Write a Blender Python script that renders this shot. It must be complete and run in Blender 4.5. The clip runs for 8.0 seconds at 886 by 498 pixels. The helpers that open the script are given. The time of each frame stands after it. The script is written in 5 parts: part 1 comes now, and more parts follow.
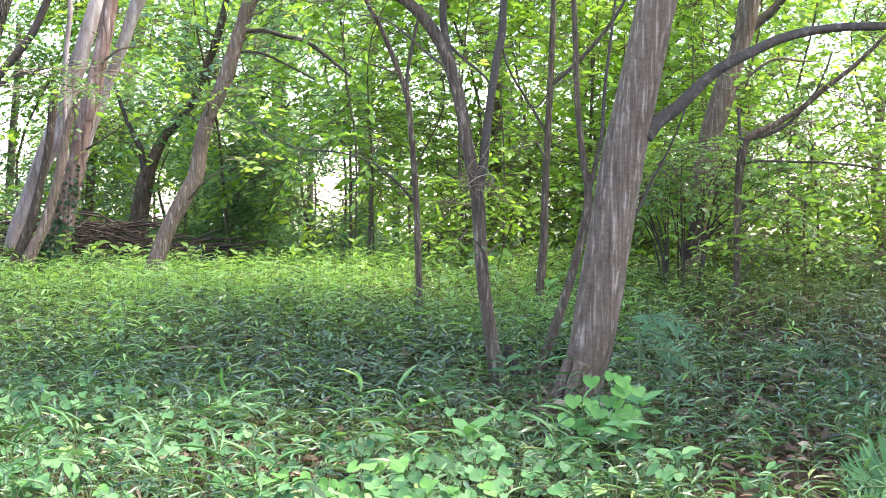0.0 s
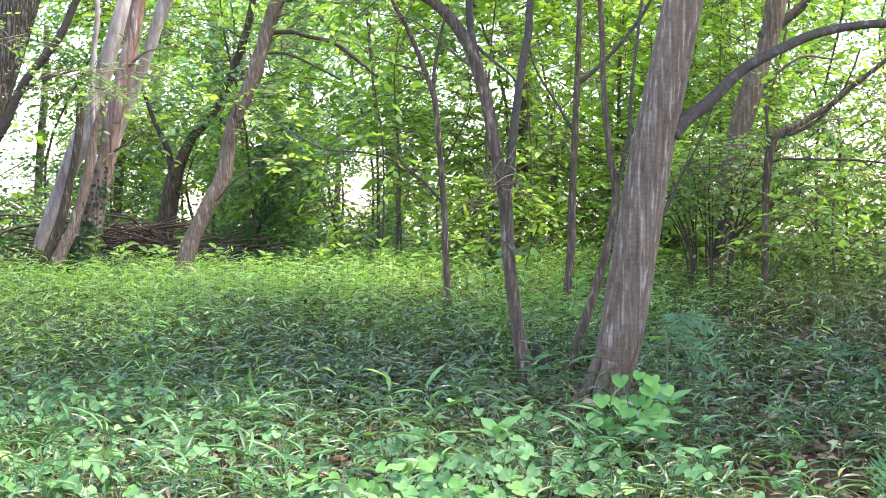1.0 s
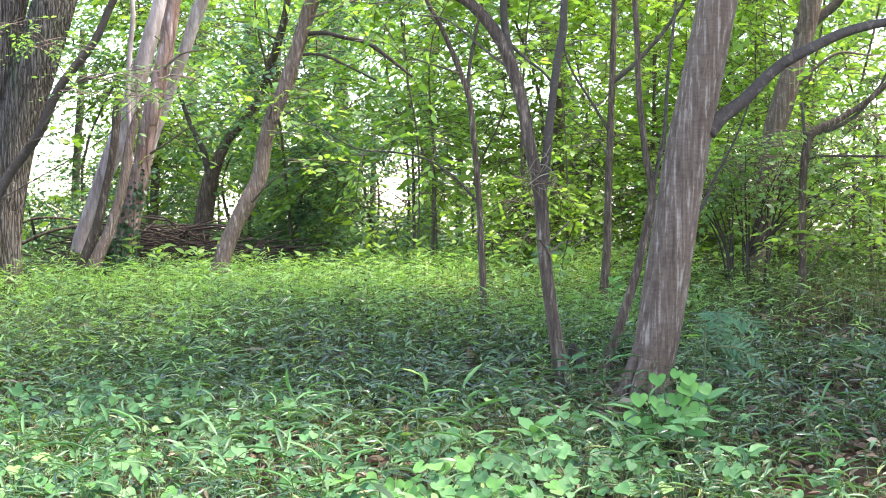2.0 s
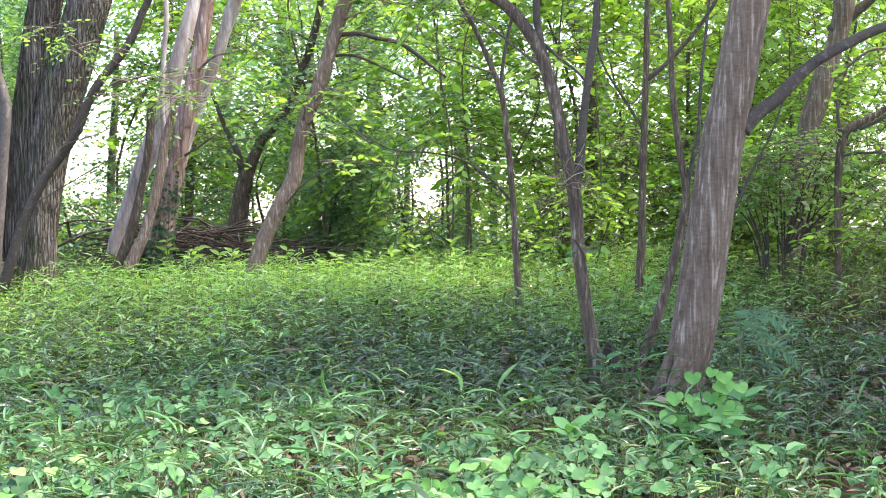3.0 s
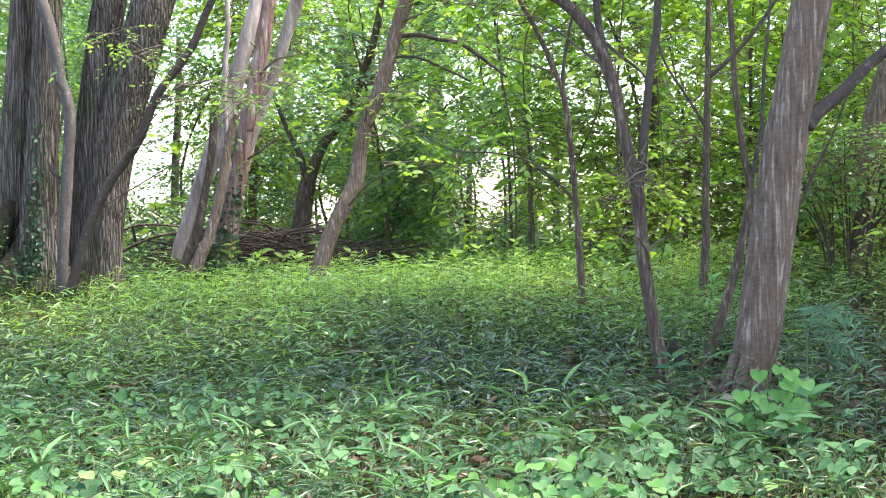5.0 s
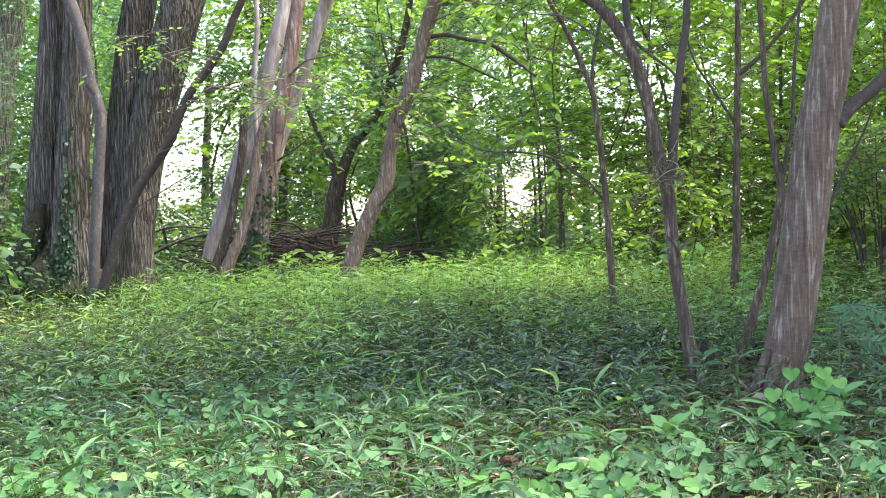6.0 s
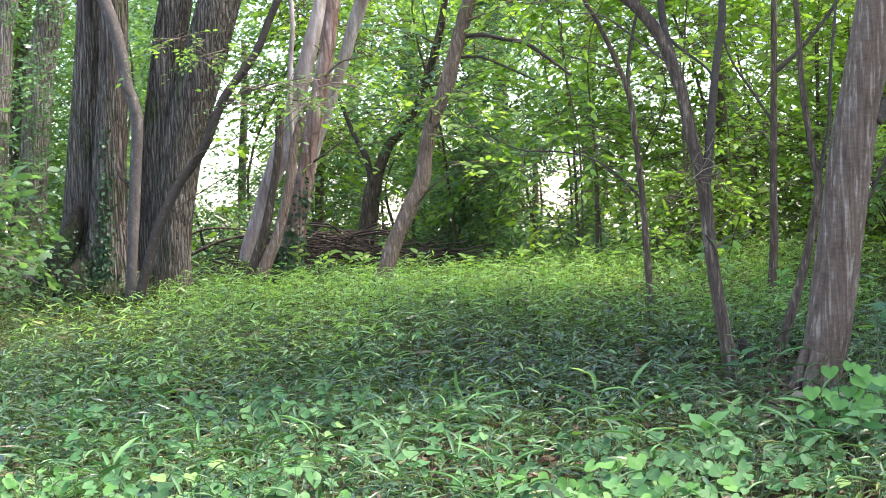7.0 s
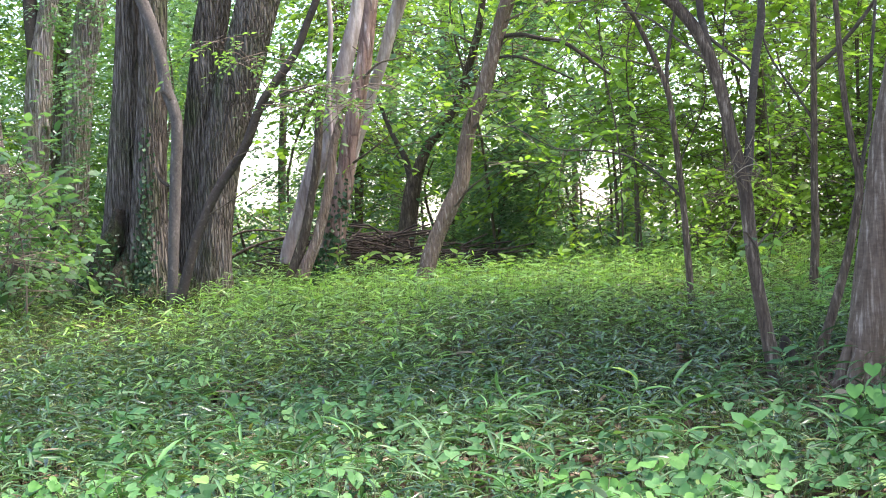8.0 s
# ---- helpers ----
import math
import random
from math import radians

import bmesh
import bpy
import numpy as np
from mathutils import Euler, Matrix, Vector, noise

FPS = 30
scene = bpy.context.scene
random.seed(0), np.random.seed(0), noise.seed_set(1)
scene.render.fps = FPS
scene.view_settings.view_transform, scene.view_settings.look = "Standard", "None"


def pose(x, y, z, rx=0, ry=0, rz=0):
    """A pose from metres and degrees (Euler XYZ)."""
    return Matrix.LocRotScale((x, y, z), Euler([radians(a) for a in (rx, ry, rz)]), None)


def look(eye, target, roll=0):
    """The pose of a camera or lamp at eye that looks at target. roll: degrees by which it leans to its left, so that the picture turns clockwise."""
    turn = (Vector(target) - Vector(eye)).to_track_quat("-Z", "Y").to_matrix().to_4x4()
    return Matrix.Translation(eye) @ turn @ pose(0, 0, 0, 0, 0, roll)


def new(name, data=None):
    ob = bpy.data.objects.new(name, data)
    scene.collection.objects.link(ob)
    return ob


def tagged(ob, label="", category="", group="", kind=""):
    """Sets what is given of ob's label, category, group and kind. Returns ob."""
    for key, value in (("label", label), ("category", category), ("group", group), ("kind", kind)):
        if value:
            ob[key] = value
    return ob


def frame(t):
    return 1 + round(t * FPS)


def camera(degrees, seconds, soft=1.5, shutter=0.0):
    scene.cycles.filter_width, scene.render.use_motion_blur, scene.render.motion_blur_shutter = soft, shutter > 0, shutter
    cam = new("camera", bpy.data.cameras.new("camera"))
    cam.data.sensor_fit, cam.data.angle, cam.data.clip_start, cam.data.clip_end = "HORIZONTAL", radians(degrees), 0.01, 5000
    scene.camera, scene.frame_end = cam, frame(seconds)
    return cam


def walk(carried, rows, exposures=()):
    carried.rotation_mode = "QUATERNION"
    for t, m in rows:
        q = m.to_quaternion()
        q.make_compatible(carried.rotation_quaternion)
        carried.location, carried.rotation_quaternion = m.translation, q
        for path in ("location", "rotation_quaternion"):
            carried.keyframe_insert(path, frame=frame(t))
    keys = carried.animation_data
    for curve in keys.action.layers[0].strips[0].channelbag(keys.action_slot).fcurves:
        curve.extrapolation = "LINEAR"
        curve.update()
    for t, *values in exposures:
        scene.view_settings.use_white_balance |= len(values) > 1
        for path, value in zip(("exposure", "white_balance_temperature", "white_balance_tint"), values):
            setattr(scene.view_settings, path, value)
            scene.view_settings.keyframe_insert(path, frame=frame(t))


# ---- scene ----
# Seconds, and the camera's pitch, lean and turn in degrees; it turns where it stands.
EYE, STOPS = 1.5, 2.96
cam = camera(27.0, 8.0, soft=1.1)
ROWS = [
    (0.0, -0.500, -0.000, 0.000),
    (0.5, -0.497, 0.152, 0.412),
    (1.0, -0.501, 0.302, 0.854),
    (1.5, -0.500, 0.515, 1.415),
    (3.0, -0.485, 1.101, 3.026),
    (3.5, -0.467, 1.331, 3.552),
    (4.0, -0.457, 1.438, 3.960),
    (4.5, -0.441, 1.624, 4.487),
    (6.0, -0.388, 2.182, 5.920),
    (6.5, -0.364, 2.399, 6.471),
    (7.0, -0.344, 2.573, 7.049),
    (7.5, -0.316, 2.798, 7.610),
    (8.0, -0.273, 3.068, 8.287),
]
walk(cam, [(t, pose(0, 0, EYE, 90 + pitch, lean, turn)) for t, pitch, lean, turn in ROWS], [(0.0, STOPS, 6600, 21), (4.0, STOPS - 0.16, 6580, 20.5), (8.0, STOPS - 0.45, 6580, 20)])

# ---- sky, sun, exposure ----
SUN_UP, SUN_TURN = 62.0, 95.0       # height of the sun; degrees to the right of straight ahead
sky_world = bpy.data.worlds.new("sky")
scene.world = sky_world
sky_world.use_nodes = True
sn = sky_world.node_tree.nodes
sky = sn.new("ShaderNodeTexSky")
sky.sky_type, sky.sun_disc = "NISHITA", False
sky.sun_elevation, sky.sun_rotation = radians(SUN_UP), radians(SUN_TURN)
sky.air_density, sky.dust_density, sky.ozone_density = 1.0, 1.2, 0.8
sky_world.node_tree.links.new(sky.outputs[0], sn["Background"].inputs[0])
sn["Background"].inputs[1].default_value = 0.15
sun = new("sun", bpy.data.lights.new("sun", "SUN"))
sun.data.energy, sun.data.angle, sun.data.color = 2.4, radians(14.0), (1.0, 0.95, 0.86)
away = Vector((math.sin(radians(SUN_TURN)) * math.cos(radians(SUN_UP)), math.cos(radians(SUN_TURN)) * math.cos(radians(SUN_UP)), math.sin(radians(SUN_UP))))
sun.matrix_world = look(away * 60, (0, 0, 0))


# ---- materials ----
def material(name):
    m = bpy.data.materials.new(name)
    m.use_nodes = True
    n, l = m.node_tree.nodes, m.node_tree.links
    return m, n, l, n["Principled BSDF"]


def ramp(n, stops):
    r = n.new("ShaderNodeValToRGB")
    while len(r.color_ramp.elements) < len(stops):
        r.color_ramp.elements.new(0.5)
    for e, (at, c) in zip(r.color_ramp.elements, stops):
        e.position, e.color = at, (*c, 1)
    return r


def noise_at(n, l, scale, stretch=(1, 1, 1), detail=4.0, rough=0.6):
    tc, mp, nz = n.new("ShaderNodeTexCoord"), n.new("ShaderNodeMapping"), n.new("ShaderNodeTexNoise")
    mp.inputs["Scale"].default_value = stretch
    nz.inputs["Scale"].default_value, nz.inputs["Detail"].default_value, nz.inputs["Roughness"].default_value = scale, detail, rough
    l.new(tc.outputs["Object"], mp.inputs[0])
    l.new(mp.outputs[0], nz.inputs["Vector"])
    return nz


def mixed(n, l, factor, a, b, blend="MIX"):
    mx = n.new("ShaderNodeMix")
    mx.data_type, mx.blend_type = "RGBA", blend
    for socket, value in ((mx.inputs[0], factor), (mx.inputs[6], a), (mx.inputs[7], b)):
        if hasattr(value, "is_output"):
            l.new(value, socket)
        elif isinstance(value, tuple):
            socket.default_value = (*value, 1)
        else:
            socket.default_value = value
    return mx.outputs[2]


def bumped(n, l, bsdf, height, strength, distance):
    b = n.new("ShaderNodeBump")
    b.inputs["Strength"].default_value, b.inputs["Distance"].default_value = strength, distance
    l.new(height, b.inputs["Height"])
    l.new(b.outputs[0], bsdf.inputs["Normal"])


def leaf_material(name, dark, light, glow, through_part=0.4, rough=0.42, old=None, spread=0.5, gloss=0.22):
    """Leaf: one tint a leaf, a larger drift over the plant, light passing through it."""
    m, n, l, bsdf = material(name)
    geo = n.new("ShaderNodeNewGeometry")
    info = n.new("ShaderNodeObjectInfo")
    add = n.new("ShaderNodeMath")
    add.operation = "ADD"
    l.new(geo.outputs["Random Per Island"], add.inputs[0])
    l.new(info.outputs["Random"], add.inputs[1])
    fr = n.new("ShaderNodeMath")
    fr.operation = "FRACT"
    l.new(add.outputs[0], fr.inputs[0])
    stops = [(0.0, dark), (spread, tuple((a + b) / 2 for a, b in zip(dark, light))), (0.93, light)]
    if old:
        stops += [(0.975, old)]
    tint = ramp(n, stops)
    l.new(fr.outputs[0], tint.inputs[0])
    drift = noise_at(n, l, 0.8, detail=2.0)
    vary = ramp(n, [(0.3, (0.72, 0.78, 0.75)), (0.7, (1.2, 1.15, 1.0))])
    l.new(drift.outputs[0], vary.inputs[0])
    base = mixed(n, l, 1.0, tint.outputs[0], vary.outputs[0], "MULTIPLY")
    l.new(base, bsdf.inputs["Base Color"])
    bsdf.inputs["Roughness"].default_value = rough
    bsdf.inputs["Specular IOR Level"].default_value = gloss
    fine = noise_at(n, l, 60.0, detail=2.0)
    bumped(n, l, bsdf, fine.outputs[0], 0.15, 0.004)
    tr, mx = n.new("ShaderNodeBsdfTranslucent"), n.new("ShaderNodeMixShader")
    l.new(mixed(n, l, 1.0, base, glow, "MULTIPLY"), tr.inputs[0])
    mx.inputs[0].default_value = through_part
    l.new(bsdf.outputs[0], mx.inputs[1])
    l.new(tr.outputs[0], mx.inputs[2])
    l.new(mx.outputs[0], n["Material Output"].inputs[0])
    return m


def bark_material(name, dark, mid, pale, streak=(22, 22, 1.6), streak_at=(0.42, 0.6), moss=None, relief=0.5, depth=0.02, fine=(60, 60, 12), crack=None, groove_dark=0.3):
    m, n, l, bsdf = material(name)
    long = noise_at(n, l, 1.0, streak, 5.0, 0.62)
    body = ramp(n, [(streak_at[0] - 0.12, dark), (streak_at[0], mid), (streak_at[1], mid), (streak_at[1] + 0.1, pale)])
    l.new(long.outputs[0], body.inputs[0])
    blot = noise_at(n, l, 2.3, (1, 1, 0.6), 3.0)
    shade = ramp(n, [(0.3, (0.72, 0.7, 0.68)), (0.68, (1.18, 1.16, 1.12))])
    l.new(blot.outputs[0], shade.inputs[0])
    col = mixed(n, l, 1.0, body.outputs[0], shade.outputs[0], "MULTIPLY")
    grain = noise_at(n, l, 1.0, fine, 4.0, 0.7)
    spot = ramp(n, [(0.3, (0.75, 0.74, 0.72)), (0.65, (1.12, 1.12, 1.1))])
    l.new(grain.outputs[0], spot.inputs[0])
    col = mixed(n, l, 1.0, col, spot.outputs[0], "MULTIPLY")
    if moss:
        patch = noise_at(n, l, 3.5, (1, 1, 0.5), 5.0, 0.65)
        where = ramp(n, [(0.5, (0, 0, 0)), (0.66, (1, 1, 1))])
        l.new(patch.outputs[0], where.inputs[0])
        col = mixed(n, l, where.outputs[0], col, moss)
    if crack:
        # long plates between dark fissures
        tc, mp, vo = n.new("ShaderNodeTexCoord"), n.new("ShaderNodeMapping"), n.new("ShaderNodeTexVoronoi")
        mp.inputs["Scale"].default_value = crack
        vo.feature = "DISTANCE_TO_EDGE"
        vo.inputs["Scale"].default_value = 1.0
        l.new(tc.outputs["Object"], mp.inputs[0])
        wav = noise_at(n, l, 1.0, (crack[0] * 0.3, crack[1] * 0.3, crack[2] * 2.6), 3.0)
        warp = n.new("ShaderNodeVectorMath")
        warp.operation = "MULTIPLY_ADD"
        warp.inputs[1].default_value = (1.1, 1.1, 0.9)
        l.new(wav.outputs["Color"], warp.inputs[0])
        l.new(mp.outputs[0], warp.inputs[2])
        l.new(warp.outputs[0], vo.inputs["Vector"])
        groove = ramp(n, [(0.0, (groove_dark, groove_dark * 0.93, groove_dark * 0.86)), (0.14, (0.9, 0.89, 0.88)), (0.4, (1.1, 1.1, 1.1))])
        l.new(vo.outputs["Distance"], groove.inputs[0])
        col = mixed(n, l, 1.0, col, groove.outputs[0], "MULTIPLY")
    l.new(col, bsdf.inputs["Base Color"])
    bsdf.inputs["Roughness"].default_value = 0.9
    bsdf.inputs["Specular IOR Level"].default_value = 0.25
    h = mixed(n, l, 0.3, long.outputs[0], grain.outputs[0])
    if crack:
        h = mixed(n, l, 0.7, h, groove.outputs[0])
    bumped(n, l, bsdf, h, relief, depth)
    return m


# Same grass twice: shade put into this dark leaf, sunlight into the next.
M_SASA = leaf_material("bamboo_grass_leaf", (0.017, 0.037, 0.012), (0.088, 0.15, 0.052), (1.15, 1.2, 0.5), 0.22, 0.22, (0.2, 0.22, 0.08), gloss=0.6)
M_SASA_SUNLIT = leaf_material("sunlit_grass_leaf", (0.115, 0.232, 0.055), (0.235, 0.41, 0.125), (1.12, 1.2, 0.55), 0.46, 0.36, (0.32, 0.38, 0.12), gloss=0.45)
M_HEART = leaf_material("heart_leaf", (0.03, 0.088, 0.034), (0.108, 0.24, 0.09), (1.05, 1.2, 0.65), 0.3, 0.48, (0.2, 0.32, 0.1), gloss=0.18)
# Lighter heart leaf, with daylight of the open front put into its green.
M_HEART_BRIGHT = leaf_material("bright_heart_leaf", (0.062, 0.17, 0.056), (0.125, 0.27, 0.096), (1.05, 1.2, 0.6), 0.36, 0.46, gloss=0.22)
M_CLUMP = leaf_material("clump_heart_leaf", (0.082, 0.215, 0.05), (0.165, 0.345, 0.095), (1.05, 1.2, 0.55), 0.4, 0.46, gloss=0.22)
M_NEAR = leaf_material("near_grass_leaf", (0.028, 0.072, 0.031), (0.118, 0.22, 0.098), (1.1, 1.2, 0.6), 0.28, 0.4, gloss=0.3)
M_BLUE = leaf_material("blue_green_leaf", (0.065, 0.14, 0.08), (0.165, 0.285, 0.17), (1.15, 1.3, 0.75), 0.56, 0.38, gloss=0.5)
# Same canopy leaf three times: light and shade put into its colour.
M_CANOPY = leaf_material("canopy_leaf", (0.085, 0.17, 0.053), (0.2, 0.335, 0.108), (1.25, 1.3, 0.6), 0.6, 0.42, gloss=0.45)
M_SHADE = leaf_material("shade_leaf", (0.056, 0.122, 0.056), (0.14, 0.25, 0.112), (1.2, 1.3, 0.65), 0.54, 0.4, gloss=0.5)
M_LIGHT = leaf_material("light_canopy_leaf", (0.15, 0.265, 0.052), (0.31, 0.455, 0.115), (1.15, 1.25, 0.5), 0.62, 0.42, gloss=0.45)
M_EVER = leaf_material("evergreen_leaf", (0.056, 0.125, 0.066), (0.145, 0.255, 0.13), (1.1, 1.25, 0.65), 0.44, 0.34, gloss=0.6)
M_FERN = leaf_material("fern_leaf", (0.045, 0.115, 0.056), (0.088, 0.182, 0.092), (1.1, 1.2, 0.6), 0.32, 0.5, gloss=0.2)
M_IVY = leaf_material("ivy_leaf", (0.015, 0.042, 0.015), (0.04, 0.09, 0.034), (1.1, 1.2, 0.5), 0.15, 0.45, gloss=0.4)
M_LITTER = leaf_material("dead_leaf", (0.06, 0.036, 0.024), (0.19, 0.125, 0.085), (1.0, 0.8, 0.6), 0.1, 0.8, (0.34, 0.27, 0.2))
M_DRY = leaf_material("dry_blade", (0.09, 0.066, 0.042), (0.22, 0.18, 0.125), (1.0, 0.85, 0.6), 0.2, 0.6, (0.36, 0.32, 0.25), gloss=0.2)
M_STEM = bark_material("green_stem", (0.05, 0.075, 0.03), (0.09, 0.12, 0.05), (0.16, 0.18, 0.08))
M_TWIG = bark_material("twig_bark", (0.05, 0.04, 0.03), (0.10, 0.08, 0.06), (0.19, 0.16, 0.12))
M_DARK = bark_material("dark_stem_bark", (0.022, 0.018, 0.015), (0.046, 0.037, 0.031), (0.095, 0.08, 0.067), (26, 26, 26), (0.43, 0.57), None, 0.5, 0.01, (70, 70, 70))
M_LIMB = bark_material("bough_bark", (0.034, 0.027, 0.021), (0.064, 0.052, 0.042), (0.125, 0.105, 0.086), (26, 26, 26), (0.43, 0.57), None, 0.5, 0.01, (70, 70, 70))
M_SLIM = bark_material("slim_grey_bark", (0.05, 0.043, 0.039), (0.088, 0.077, 0.07), (0.165, 0.148, 0.138), (20, 20, 9), (0.43, 0.57), None, 0.5, 0.008, (60, 60, 60))
M_SMOOTH = bark_material("smooth_streaked_bark", (0.076, 0.055, 0.041), (0.122, 0.091, 0.069), (0.25, 0.21, 0.172), (62, 62, 2.4), (0.44, 0.535), None, 0.6, 0.008, (22, 22, 70), crack=(26, 26, 2.2), groove_dark=0.74)
M_YOUNG = bark_material("young_trunk_bark", (0.042, 0.031, 0.023), (0.095, 0.071, 0.053), (0.23, 0.187, 0.145), (44, 44, 9), (0.45, 0.55), None, 0.7, 0.012, crack=(60, 60, 5), groove_dark=0.6)
M_FURROW = bark_material("furrowed_grey_bark", (0.072, 0.06, 0.05), (0.158, 0.136, 0.116), (0.26, 0.232, 0.205), (48, 48, 4), (0.44, 0.56), (0.09, 0.098, 0.052), 1.0, 0.05, crack=(44, 44, 2.1), groove_dark=0.46)
M_PALE = bark_material("pale_fissured_bark", (0.15, 0.128, 0.113), (0.32, 0.278, 0.25), (0.50, 0.455, 0.425), (40, 40, 3.4), (0.45, 0.57), (0.2, 0.2, 0.13), 1.0, 0.05, crack=(38, 38, 2.0), groove_dark=0.5)
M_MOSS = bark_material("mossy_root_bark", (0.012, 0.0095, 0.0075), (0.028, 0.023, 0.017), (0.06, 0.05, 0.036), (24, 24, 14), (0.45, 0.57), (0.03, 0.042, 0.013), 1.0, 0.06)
M_BROWN = bark_material("rough_brown_bark", (0.085, 0.057, 0.046), (0.19, 0.137, 0.112), (0.35, 0.287, 0.25), (46, 46, 8), (0.44, 0.56), None, 0.9, 0.03, crack=(48, 48, 5), groove_dark=0.74)
M_RED = bark_material("reddish_peeling_bark", (0.12, 0.067, 0.056), (0.26, 0.17, 0.15), (0.54, 0.45, 0.43), (24, 24, 2.2), (0.45, 0.56), None, 0.9, 0.03, crack=(16, 16, 1.8), groove_dark=0.62)
M_GREY = bark_material("pale_grey_bark", (0.21, 0.17, 0.168), (0.385, 0.322, 0.322), (0.56, 0.50, 0.50), (14, 14, 2.2), (0.44, 0.54), None, 0.5, 0.015, crack=(11, 11, 1.6), groove_dark=0.75)
M_DEAD = bark_material("dead_wood", (0.012, 0.009, 0.0072), (0.03, 0.0225, 0.018), (0.075, 0.058, 0.048), (18, 18, 18), (0.42, 0.6))

m, n, l, bsdf = material("forest_soil")
a = noise_at(n, l, 1.4, detail=6.0)
b = noise_at(n, l, 24.0, detail=6.0, rough=0.7)
ra = ramp(n, [(0.3, (0.014, 0.0095, 0.006)), (0.55, (0.034, 0.022, 0.014)), (0.75, (0.022, 0.024, 0.01))])
rb = ramp(n, [(0.3, (0.6, 0.58, 0.55)), (0.7, (1.5, 1.4, 1.3))])
l.new(a.outputs[0], ra.inputs[0])
l.new(b.outputs[0], rb.inputs[0])
l.new(mixed(n, l, 1.0, ra.outputs[0], rb.outputs[0], "MULTIPLY"), bsdf.inputs["Base Color"])
bsdf.inputs["Roughness"].default_value = 0.95
bsdf.inputs["Specular IOR Level"].default_value = 0.08
bumped(n, l, bsdf, b.outputs[0], 0.8, 0.04)
M_SOIL = m

# ---- building helpers ----
rng = np.random.default_rng(7)


def smooth(a, b, v):
    s = np.clip((np.asarray(v, float) - a) / (b - a), 0, 1)
    return s * s * (3 - 2 * s)


def ground_z(x, y):
    """Height of the ground: a slope up to a crest, a hollow behind it, a low bank to the west."""
    x, y = np.asarray(x, float), np.asarray(y, float)
    z = 0.07 * np.clip(y, -12, 17) + 0.03 * np.sin(1.3 * x + 0.7) * np.sin(0.9 * y) + 0.015 * np.sin(3.1 * x) * np.cos(2.7 * y + 1)
    z = z - 0.75 * smooth(15.5, 24, y) * smooth(-9, -4, x)
    z = z + 0.45 * smooth(17, 25, y) * (1 - smooth(-8, -5, x))
    return z * (1 - smooth(60, 160, np.hypot(x, y)))


def triangles(name, verts, tris, mat, smooth_faces=True):
    me = bpy.data.meshes.new(name)
    verts, tris = np.asarray(verts, np.float32), np.asarray(tris, np.int32)
    me.vertices.add(len(verts))
    me.vertices.foreach_set("co", verts.ravel())
    me.loops.add(tris.size)
    me.loops.foreach_set("vertex_index", tris.ravel())
    me.polygons.add(len(tris))
    me.polygons.foreach_set("loop_start", np.arange(0, tris.size, 3, dtype=np.int32))
    me.polygons.foreach_set("use_smooth", np.full(len(tris), smooth_faces))
    me.materials.append(mat)
    me.update(calc_edges=True)
    return me


def thing(name, x, y, z, label, category, group="", kind=""):
    ob = new(name)
    ob.location = (x, y, z)
    ob.empty_display_size = 0.2
    return tagged(ob, label, category, group, kind)


def base_of(ob):
    return np.array(ob.location) + (np.array(ob.parent.location) if ob.parent else 0)


def part(name, made, mat, parent, label=""):
    """A mesh, given in world metres, as one part of a thing."""
    v, f = made
    ob = new(name, triangles(name, np.asarray(v) - base_of(parent), f, mat))
    ob.parent = parent
    return tagged(ob, label)


def joined(pieces):
    vs, fs, k = [], [], 0
    for v, f in pieces:
        vs.append(v)
        fs.append(np.asarray(f) + k)
        k += len(v)
    return np.concatenate(vs), np.concatenate(fs)


def curve_through(points, steps):
    p = np.asarray(points, float)
    e = np.vstack([2 * p[0] - p[1], p, 2 * p[-1] - p[-2]])
    out = []
    for i in range(len(p) - 1):
        a, b, c, d = e[i:i + 4]
        for t in np.linspace(0, 1, steps, endpoint=False):
            out.append(0.5 * (2 * b + (c - a) * t + (2 * a - 5 * b + 4 * c - d) * t * t + (3 * b - a - 3 * c + d) * t ** 3))
    out.append(p[-1])
    return np.array(out)


